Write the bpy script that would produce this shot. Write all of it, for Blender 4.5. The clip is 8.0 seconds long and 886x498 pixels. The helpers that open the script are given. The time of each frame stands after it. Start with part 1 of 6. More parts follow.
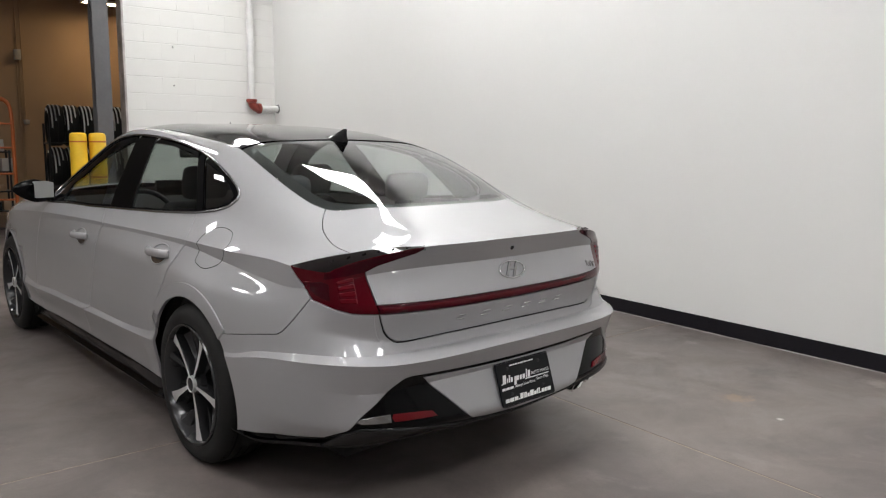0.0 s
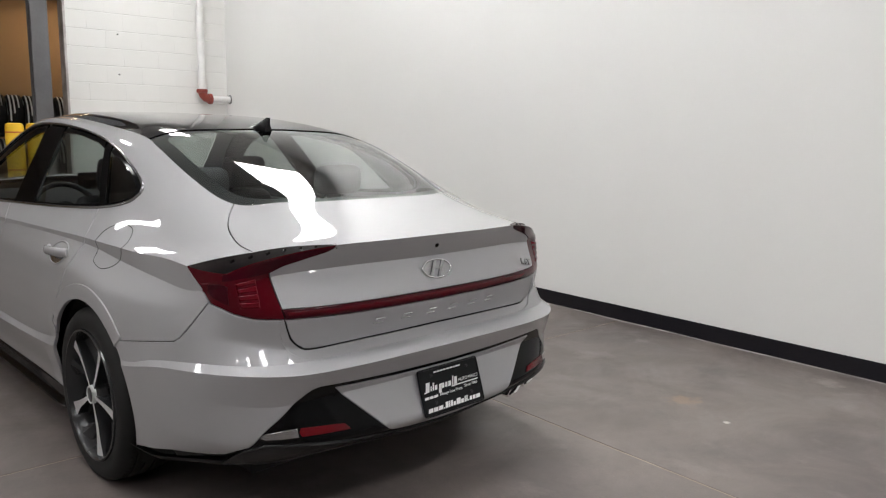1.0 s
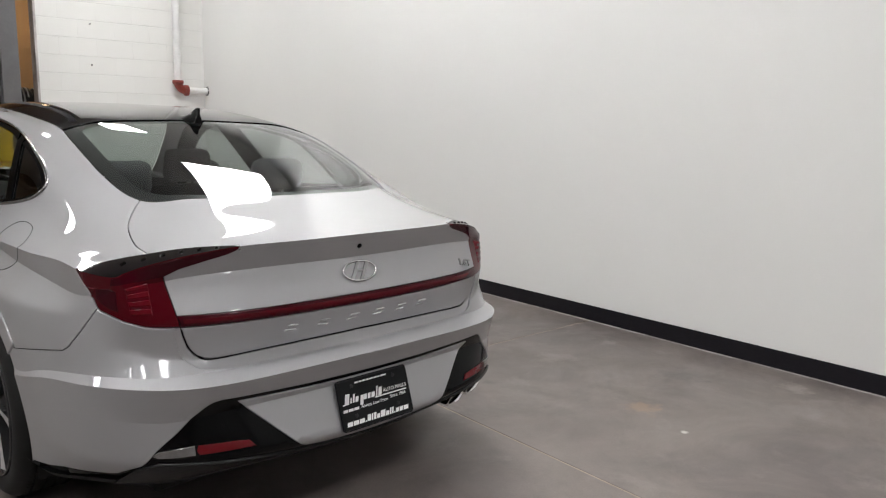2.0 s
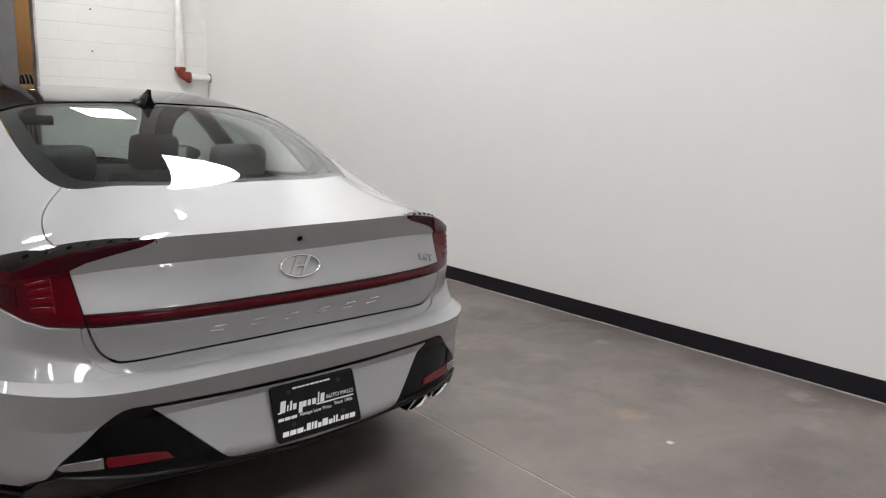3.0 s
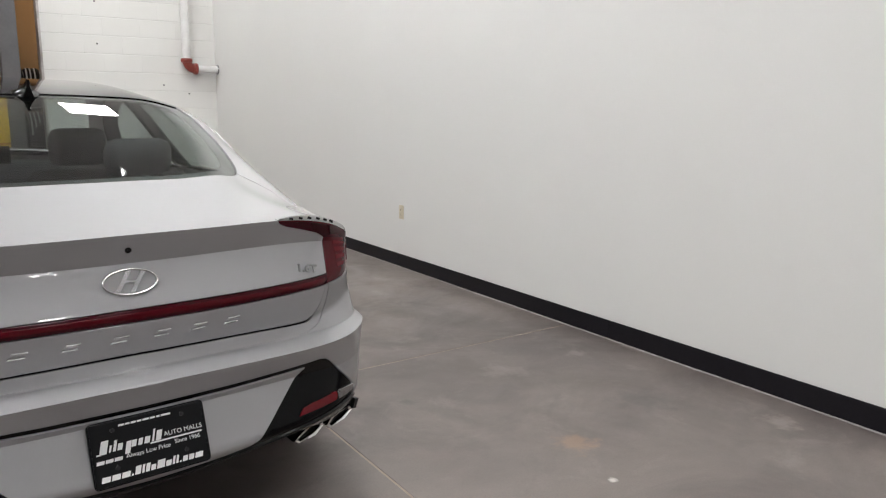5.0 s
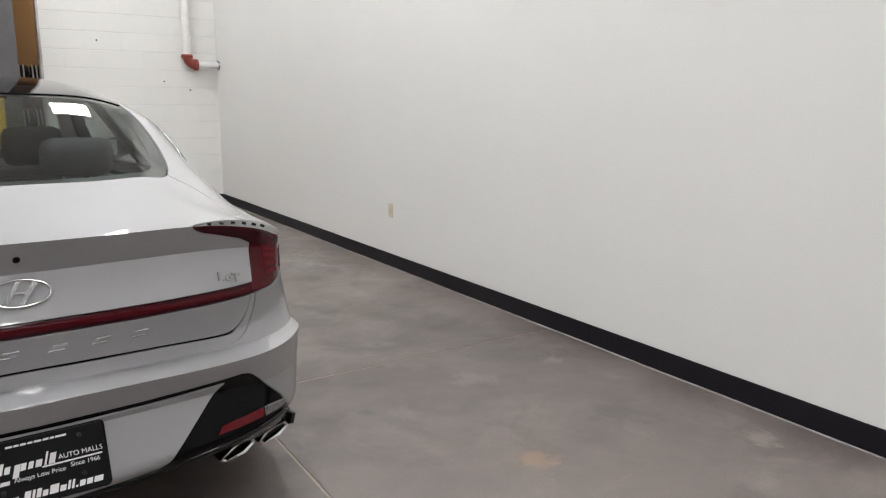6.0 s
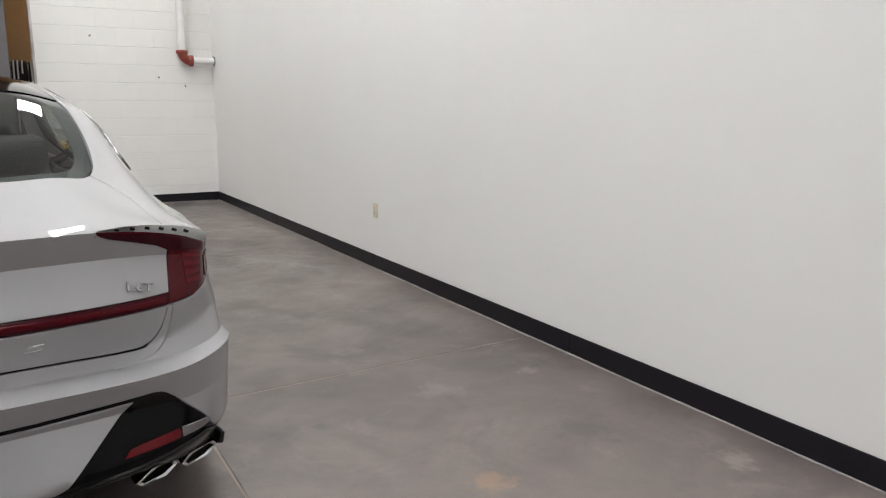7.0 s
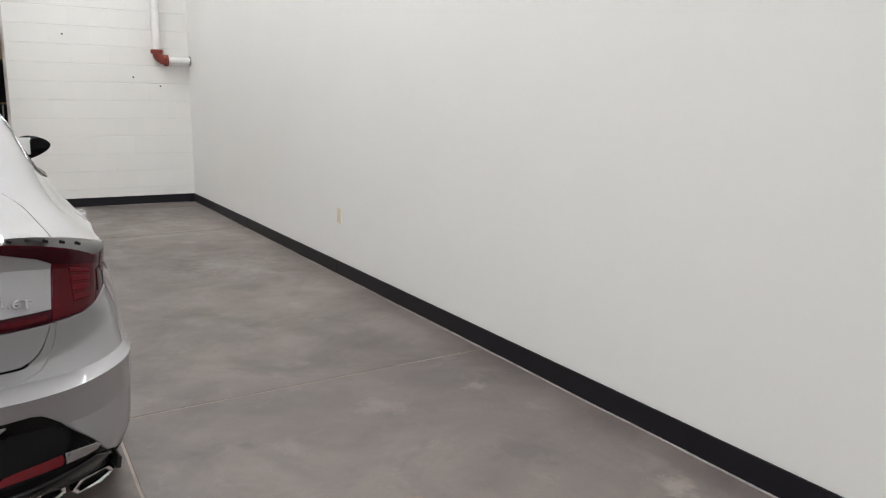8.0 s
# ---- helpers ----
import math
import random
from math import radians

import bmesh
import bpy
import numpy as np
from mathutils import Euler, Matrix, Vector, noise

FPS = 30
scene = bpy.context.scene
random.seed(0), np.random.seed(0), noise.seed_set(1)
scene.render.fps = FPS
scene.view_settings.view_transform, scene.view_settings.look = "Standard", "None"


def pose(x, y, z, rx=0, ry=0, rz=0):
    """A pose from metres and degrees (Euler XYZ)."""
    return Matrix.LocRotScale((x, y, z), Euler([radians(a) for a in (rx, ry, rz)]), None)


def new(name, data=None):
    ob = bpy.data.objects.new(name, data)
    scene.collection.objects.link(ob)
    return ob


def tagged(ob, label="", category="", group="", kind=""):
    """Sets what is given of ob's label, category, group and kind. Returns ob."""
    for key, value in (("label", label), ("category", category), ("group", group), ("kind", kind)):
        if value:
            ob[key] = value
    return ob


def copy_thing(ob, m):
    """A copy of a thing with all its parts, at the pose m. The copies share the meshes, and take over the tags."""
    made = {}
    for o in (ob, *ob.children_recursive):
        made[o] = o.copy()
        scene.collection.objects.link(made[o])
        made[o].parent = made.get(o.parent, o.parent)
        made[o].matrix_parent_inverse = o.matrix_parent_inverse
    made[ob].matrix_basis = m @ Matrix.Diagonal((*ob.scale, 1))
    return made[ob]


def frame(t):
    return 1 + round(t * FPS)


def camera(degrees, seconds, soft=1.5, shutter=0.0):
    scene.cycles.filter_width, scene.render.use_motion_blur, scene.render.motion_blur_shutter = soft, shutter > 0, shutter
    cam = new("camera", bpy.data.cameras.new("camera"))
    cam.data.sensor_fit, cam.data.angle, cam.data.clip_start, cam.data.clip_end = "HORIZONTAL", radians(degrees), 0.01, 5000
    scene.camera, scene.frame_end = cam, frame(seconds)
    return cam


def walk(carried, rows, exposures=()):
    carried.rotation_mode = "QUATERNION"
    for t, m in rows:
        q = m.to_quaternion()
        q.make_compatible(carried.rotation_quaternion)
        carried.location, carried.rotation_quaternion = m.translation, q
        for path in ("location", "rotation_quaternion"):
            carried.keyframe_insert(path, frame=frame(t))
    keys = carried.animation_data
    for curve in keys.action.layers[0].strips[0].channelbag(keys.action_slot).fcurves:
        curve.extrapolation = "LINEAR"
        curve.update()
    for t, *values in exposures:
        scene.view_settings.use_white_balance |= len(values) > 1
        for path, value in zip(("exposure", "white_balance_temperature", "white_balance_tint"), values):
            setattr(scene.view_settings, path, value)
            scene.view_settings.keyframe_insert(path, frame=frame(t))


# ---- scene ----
cam = camera(61.3, 8.0, soft=1.2)
# seconds, place, yaw, pitch, roll
PATH = [
    (0, 0.377, 0.156, 1.347, -37.06, -8.04, 0.45),
    (0.5, 0.514, 0.194, 1.336, -38.37, -8.24, 0.56),
    (1, 0.655, 0.211, 1.334, -39.29, -8.51, 0.64),
    (1.5, 0.824, 0.187, 1.341, -39.56, -8.75, 0.64),
    (3, 1.306, 0.240, 1.309, -37.62, -9.71, 1.07),
    (3.5, 1.495, 0.223, 1.327, -36.50, -10.14, 0.82),
    (4, 1.646, 0.225, 1.315, -35.45, -10.29, 0.70),
    (4.5, 1.801, 0.242, 1.311, -34.55, -10.34, 0.62),
    (6, 2.289, 0.238, 1.320, -31.77, -10.92, 0.13),
    (6.5, 2.441, 0.261, 1.315, -31.06, -10.99, 0.21),
    (7, 2.586, 0.279, 1.318, -30.59, -11.13, 0.26),
    (7.5, 2.730, 0.276, 1.325, -30.57, -11.09, 0.62),
    (8, 2.868, 0.273, 1.335, -30.85, -10.99, 0.84),
]
walk(cam, [(t, pose(x, y, z, 90 + pitch, 0, yaw) @ pose(0, 0, 0, 0, 0, roll)) for t, x, y, z, yaw, pitch, roll in PATH])

# ---- world, lights ----
world = bpy.data.worlds.new("world")
scene.world = world
world.use_nodes = True
world.node_tree.nodes["Background"].inputs[0].default_value = (0.02, 0.021, 0.022, 1)
scene.view_settings.exposure = 0.0
WALL_X, WALL_Y, CEILING = 5.12, 10.56, 4.6
PANEL_POWER, WARM_POWER = 28.3, 26.0


# ---- materials ----
def material(name, color, rough=0.6, metal=0.0, coat=0.0, noise_scale=0.0, noise_mix=0.0, second=None, fine=0.0, fine_scale=300.0, bump=0.0, bump_scale=80.0, rough_mix=0.0, spec=0.5, transmission=0.0, per_object=0.0):
    """A principled material with colour varied at two scales, rough patches and fine relief."""
    m = bpy.data.materials.new(name)
    m.use_nodes = True
    nodes, links = m.node_tree.nodes, m.node_tree.links
    b = nodes["Principled BSDF"]
    b.inputs["Base Color"].default_value = (*color, 1)
    b.inputs["Roughness"].default_value = rough
    b.inputs["Metallic"].default_value = metal
    b.inputs["Coat Weight"].default_value = coat
    b.inputs["Coat Roughness"].default_value = 0.04
    b.inputs["Specular IOR Level"].default_value = spec
    b.inputs["Transmission Weight"].default_value = transmission
    where = nodes.new("ShaderNodeTexCoord").outputs["Object"]
    out = None
    if noise_mix or fine:
        big, small = nodes.new("ShaderNodeTexNoise"), nodes.new("ShaderNodeTexNoise")
        for n, s, d in ((big, noise_scale or 3.0, 5), (small, fine_scale, 3)):
            n.inputs["Scale"].default_value, n.inputs["Detail"].default_value = s, d
            links.new(where, n.inputs["Vector"])
        mix = nodes.new("ShaderNodeMix")
        mix.data_type = "RGBA"
        mix.inputs["A"].default_value = (*color, 1)
        mix.inputs["B"].default_value = (*(second or [c * 0.75 for c in color]), 1)
        ramp = nodes.new("ShaderNodeMapRange")
        ramp.inputs["From Min"].default_value, ramp.inputs["From Max"].default_value = 0.35, 0.65
        ramp.inputs["To Max"].default_value = noise_mix
        links.new(big.outputs["Fac"], ramp.inputs["Value"])
        links.new(ramp.outputs["Result"], mix.inputs["Factor"])
        tone = nodes.new("ShaderNodeMix")
        tone.data_type, tone.blend_type = "RGBA", "MULTIPLY"
        tone.inputs["Factor"].default_value = 1.0
        spread = nodes.new("ShaderNodeMapRange")
        spread.inputs["To Min"].default_value, spread.inputs["To Max"].default_value = 1 - fine, 1 + fine
        links.new(small.outputs["Fac"], spread.inputs["Value"])
        links.new(mix.outputs["Result"], tone.inputs["A"])
        links.new(spread.outputs["Result"], tone.inputs["B"])
        links.new(tone.outputs["Result"], b.inputs["Base Color"])
        out = tone.outputs["Result"]
        if rough_mix:
            r = nodes.new("ShaderNodeMapRange")
            r.inputs["From Min"].default_value, r.inputs["From Max"].default_value = 0.3, 0.7
            r.inputs["To Min"].default_value, r.inputs["To Max"].default_value = rough - rough_mix, rough + rough_mix
            links.new(big.outputs["Fac"], r.inputs["Value"])
            links.new(r.outputs["Result"], b.inputs["Roughness"])
    if per_object:
        info = nodes.new("ShaderNodeObjectInfo")
        hsv = nodes.new("ShaderNodeHueSaturation")
        spread = nodes.new("ShaderNodeMapRange")
        spread.inputs["To Min"].default_value, spread.inputs["To Max"].default_value = 1 - per_object, 1 + per_object
        links.new(info.outputs["Random"], spread.inputs["Value"])
        links.new(spread.outputs["Result"], hsv.inputs["Value"])
        if out is not None:
            links.new(out, hsv.inputs["Color"])
        else:
            hsv.inputs["Color"].default_value = (*color, 1)
        links.new(hsv.outputs["Color"], b.inputs["Base Color"])
    if bump:
        n = nodes.new("ShaderNodeTexNoise")
        n.inputs["Scale"].default_value, n.inputs["Detail"].default_value = bump_scale, 6
        links.new(where, n.inputs["Vector"])
        h = nodes.new("ShaderNodeBump")
        h.inputs["Strength"].default_value, h.inputs["Distance"].default_value = bump, 0.004
        links.new(n.outputs["Fac"], h.inputs["Height"])
        links.new(h.outputs["Normal"], b.inputs["Normal"])
    return m


def glass_material(name, tint, gloss=1.0):
    """Thin tinted glass: see-through, with a mirror gloss by Fresnel."""
    m = bpy.data.materials.new(name)
    m.use_nodes = True
    nodes, links = m.node_tree.nodes, m.node_tree.links
    nodes.remove(nodes["Principled BSDF"])
    clear, shine, mix, tilt, power, gain = (nodes.new("ShaderNode" + k) for k in ("BsdfTransparent", "BsdfGlossy", "MixShader", "LayerWeight", "Math", "Math"))
    clear.inputs["Color"].default_value = (*tint, 1)
    shine.inputs["Roughness"].default_value = 0.0
    shine.inputs["Color"].default_value = (gloss, gloss, gloss, 1)
    # gloss of a thin sheet: 6 % straight on, rising with the fifth power
    tilt.inputs["Blend"].default_value = 0.5
    power.operation, gain.operation = "POWER", "MULTIPLY_ADD"
    power.inputs[1].default_value = 5.0
    gain.inputs[1].default_value, gain.inputs[2].default_value = 0.94, 0.06
    links.new(tilt.outputs["Facing"], power.inputs[0])
    links.new(power.outputs[0], gain.inputs[0])
    links.new(gain.outputs[0], mix.inputs["Fac"])
    links.new(clear.outputs[0], mix.inputs[1])
    links.new(shine.outputs[0], mix.inputs[2])
    links.new(mix.outputs[0], nodes["Material Output"].inputs["Surface"])
    return m


def paint_material(name, color):
    """Silver metallic car paint: fine flake under a clear coat."""
    m = material(name, color, rough=0.42, metal=0.52, coat=1.0)
    nodes, links = m.node_tree.nodes, m.node_tree.links
    b = nodes["Principled BSDF"]
    b.inputs["Coat Roughness"].default_value = 0.015
    where = nodes.new("ShaderNodeTexCoord").outputs["Object"]
    flake, soft = nodes.new("ShaderNodeTexVoronoi"), nodes.new("ShaderNodeTexNoise")
    flake.inputs["Scale"].default_value = 900
    soft.inputs["Scale"].default_value = 2.2
    links.new(where, flake.inputs["Vector"]), links.new(where, soft.inputs["Vector"])
    r = nodes.new("ShaderNodeMapRange")
    r.inputs["To Min"].default_value, r.inputs["To Max"].default_value = 0.58, 0.70
    links.new(flake.outputs["Color"], r.inputs["Value"])
    links.new(r.outputs["Result"], b.inputs["Roughness"])
    h = nodes.new("ShaderNodeMapRange")
    h.inputs["To Min"].default_value, h.inputs["To Max"].default_value = 0.94, 1.06
    links.new(soft.outputs["Fac"], h.inputs["Value"])
    tone = nodes.new("ShaderNodeMix")
    tone.data_type, tone.blend_type = "RGBA", "MULTIPLY"
    tone.inputs["Factor"].default_value = 1.0
    tone.inputs["A"].default_value = (*color, 1)
    links.new(h.outputs["Result"], tone.inputs["B"])
    links.new(tone.outputs["Result"], b.inputs["Base Color"])
    return m


PAINT = paint_material("silver_paint", (0.355, 0.350, 0.362))
GLOSS_BLACK = material("gloss_black", (0.002, 0.002, 0.0024), rough=0.12, spec=0.16, noise_scale=4, noise_mix=0.3, fine=0.1)
LAMP_BLACK = material("lamp_gloss_black", (0.004, 0.003, 0.0035), rough=0.06, spec=0.28, noise_scale=4, noise_mix=0.3)
PILLAR_BLACK = material("pillar_black", (0.003, 0.003, 0.0034), rough=0.10, spec=0.06, noise_scale=4, noise_mix=0.3)
SATIN_BLACK = material("satin_black", (0.014, 0.014, 0.015), rough=0.45, spec=0.3, noise_scale=5, noise_mix=0.4)
DARK_GREY = material("dark_grey_trim", (0.010, 0.010, 0.011), rough=0.25, spec=0.3, noise_scale=5, noise_mix=0.3, fine=0.1)
DARK = material("underbody_black", (0.006, 0.006, 0.006), rough=0.85, noise_scale=6, noise_mix=0.4)
CHROME = material("chrome", (0.82, 0.82, 0.83), rough=0.09, metal=1.0, noise_scale=20, noise_mix=0.15, rough_mix=0.04)
DARK_CHROME = material("dark_chrome", (0.30, 0.30, 0.31), rough=0.16, metal=1.0, noise_scale=20, noise_mix=0.2, rough_mix=0.05)
BADGE = material("bright_badge_chrome", (0.80, 0.80, 0.81), rough=0.20, metal=0.65, noise_scale=40, noise_mix=0.15)
# darker copy of the badge chrome, with the strokes' shade put into the colour
SHADED_CHROME = material("shaded_badge_chrome", (0.36, 0.36, 0.37), rough=0.18, metal=1.0, noise_scale=40, noise_mix=0.2)
MACHINED = material("machined_alloy", (0.58, 0.575, 0.58), rough=0.36, metal=0.4, noise_scale=30, noise_mix=0.2, fine=0.06, fine_scale=900)
ALLOY_DARK = material("dark_alloy", (0.030, 0.030, 0.032), rough=0.22, metal=0.3, noise_scale=12, noise_mix=0.4)
RUBBER = material("tyre_rubber", (0.009, 0.009, 0.009), rough=0.65, spec=0.25, noise_scale=14, noise_mix=0.5, second=(0.016, 0.015, 0.015), fine=0.2, bump=0.15, bump_scale=260)
RED_LENS = material("red_lens", (0.066, 0.002, 0.006), rough=0.08, spec=0.22, coat=0.0, noise_scale=8, noise_mix=0.25, second=(0.05, 0.0015, 0.004))
RED_DEEP = material("deep_red_lens", (0.034, 0.0013, 0.005), rough=0.08, spec=0.22, coat=0.0, noise_scale=8, noise_mix=0.3)
RED_GLOW = material("inner_red_lens", (0.100, 0.003, 0.008), rough=0.10, spec=0.22, coat=0.0, noise_scale=30, noise_mix=0.4, second=(0.085, 0.003, 0.007))
REFLECTOR = material("red_reflector", (0.11, 0.002, 0.006), rough=0.25, coat=0.2, spec=0.25, noise_scale=300, noise_mix=0.5, bump=0.2, bump_scale=400)
CLEAR_LENS = material("clear_lens", (0.34, 0.34, 0.345), rough=0.14, metal=0.8, coat=1.0, noise_scale=60, noise_mix=0.4, second=(0.16, 0.16, 0.165))
REAR_GLASS = glass_material("rear_glass", (0.60, 0.66, 0.64))
SIDE_GLASS = glass_material("side_glass", (0.62, 0.67, 0.65), gloss=0.6)
DARK_GLASS = glass_material("dark_glass", (0.10, 0.11, 0.11))
ROOF_GLASS = material("roof_glass", (0.003, 0.003, 0.004), rough=0.04, spec=0.2, noise_scale=2, noise_mix=0.2)
MIRROR = material("mirror_glass", (0.88, 0.9, 0.9), rough=0.02, metal=1.0)
CABIN = material("cabin_black", (0.018, 0.018, 0.02), rough=0.7, noise_scale=20, noise_mix=0.4)
SEAT = material("seat_black", (0.022, 0.023, 0.027), rough=0.62, noise_scale=12, noise_mix=0.4)
PLATE_BLACK = material("plate_black", (0.004, 0.004, 0.005), rough=0.35, spec=0.2, noise_scale=10, noise_mix=0.3)
WHITE_INK = material("white_ink", (0.8, 0.8, 0.8), rough=0.5, noise_scale=60, noise_mix=0.15)
# ---- geometry helpers ----
from mathutils.geometry import delaunay_2d_cdt


def finish(name, bm, material, parent=None, label="", smooth=0.6):
    """Link a bmesh as one mesh object, as a part of parent where one is given."""
    me = bpy.data.meshes.new(name)
    bmesh.ops.recalc_face_normals(bm, faces=bm.faces[:])
    bm.to_mesh(me)
    bm.free()
    for m in (material if isinstance(material, (list, tuple)) else [material]):
        me.materials.append(m)
    if smooth:
        me.shade_smooth()
        me.set_sharp_from_angle(angle=smooth)
    ob = new(name, me)
    if parent is not None:
        ob.parent = parent
    return tagged(ob, label)


part = finish


def thing(name, m, label, category, group=""):
    """An empty at a thing's base, to parent its parts."""
    ob = new(name)
    ob.empty_display_size = 0.1
    ob.matrix_world = m
    return tagged(ob, label, category, group)


def add_box(bm, lo, hi, bevel=0.0, m=None):
    got = bmesh.ops.create_cube(bm, size=1)["verts"]
    for v in got:
        v.co = Vector([lo[i] + (v.co[i] + 0.5) * (hi[i] - lo[i]) for i in range(3)])
    if bevel:
        edges = list({e for v in got for e in v.link_edges})
        new_faces = bmesh.ops.bevel(bm, geom=edges, offset=bevel, segments=2, profile=0.5, affect="EDGES")["verts"]
        got = list(set(new_faces) | {v for v in got if v.is_valid})
    if m is not None:
        bmesh.ops.transform(bm, matrix=m, verts=got)
    return got


def add_lathe(bm, profile, segments=32, m=None, closed=False):
    """Turn a profile of (radius, height) about z."""
    rings = []
    for r, z in profile:
        rings.append([bm.verts.new((r * math.cos(2 * math.pi * i / segments), r * math.sin(2 * math.pi * i / segments), z)) for i in range(segments)])
    pairs = list(zip(rings, rings[1:])) + ([(rings[-1], rings[0])] if closed else [])
    for a, b in pairs:
        for i in range(segments):
            j = (i + 1) % segments
            bm.faces.new((a[i], a[j], b[j], b[i]))
    if not closed:
        for ring in (rings[0], rings[-1]):
            if (ring[0].co.xy).length > 1e-4:
                bm.faces.new(ring)
    got = [v for ring in rings for v in ring]
    if m is not None:
        bmesh.ops.transform(bm, matrix=m, verts=got)
    return got


def add_tube(bm, points, radius, segments=10, caps=True):
    """A round tube along points; radius: one, or one for each point."""
    pts = [Vector(p) for p in points]
    radii = radius if isinstance(radius, (list, tuple)) else [radius] * len(pts)
    rings, side = [], None
    for i, p in enumerate(pts):
        way = (pts[min(i + 1, len(pts) - 1)] - pts[max(i - 1, 0)]).normalized()
        if side is None:
            side = way.orthogonal().normalized()
        side = (side - way * side.dot(way)).normalized()
        up = way.cross(side)
        rings.append([bm.verts.new(p + radii[i] * (math.cos(2 * math.pi * k / segments) * side + math.sin(2 * math.pi * k / segments) * up)) for k in range(segments)])
    for a, b in zip(rings, rings[1:]):
        for k in range(segments):
            bm.faces.new((a[k], a[(k + 1) % segments], b[(k + 1) % segments], b[k]))
    if caps:
        bm.faces.new(rings[0]), bm.faces.new(rings[-1])


def add_prism(bm, outline, lo, hi, m=None):
    """A flat outline in x, y, drawn out from z = lo to z = hi."""
    a = [bm.verts.new((x, y, lo)) for x, y in outline]
    b = [bm.verts.new((x, y, hi)) for x, y in outline]
    n = len(a)
    bm.faces.new(a[::-1]), bm.faces.new(b)
    for i in range(n):
        bm.faces.new((a[i], a[(i + 1) % n], b[(i + 1) % n], b[i]))
    if m is not None:
        bmesh.ops.transform(bm, matrix=m, verts=a + b)
    return a + b


def dense(points, step=0.012, close=False):
    """More points along straight legs."""
    out, pts = [], list(points) + ([points[0]] if close else [])
    for a, b in zip(pts, pts[1:]):
        n = max(1, int(math.ceil(math.dist(a, b) / step)))
        out += [tuple(a[k] + (b[k] - a[k]) * i / n for k in range(len(a))) for i in range(n)]
    return out if close else out + [tuple(pts[-1])]


def curve_through(points, per=8):
    """A Catmull-Rom curve through points."""
    p = [np.array(q, float) for q in points]
    p = [2 * p[0] - p[1]] + p + [2 * p[-1] - p[-2]]
    out = []
    for i in range(1, len(p) - 2):
        for k in range(per):
            f = k / per
            out.append(tuple(0.5 * (2 * p[i] + (p[i + 1] - p[i - 1]) * f + (2 * p[i - 1] - 5 * p[i] + 4 * p[i + 1] - p[i + 2]) * f**2 + (3 * p[i] - p[i - 1] - 3 * p[i + 1] + p[i + 2]) * f**3)))
    return out + [tuple(p[-2])]


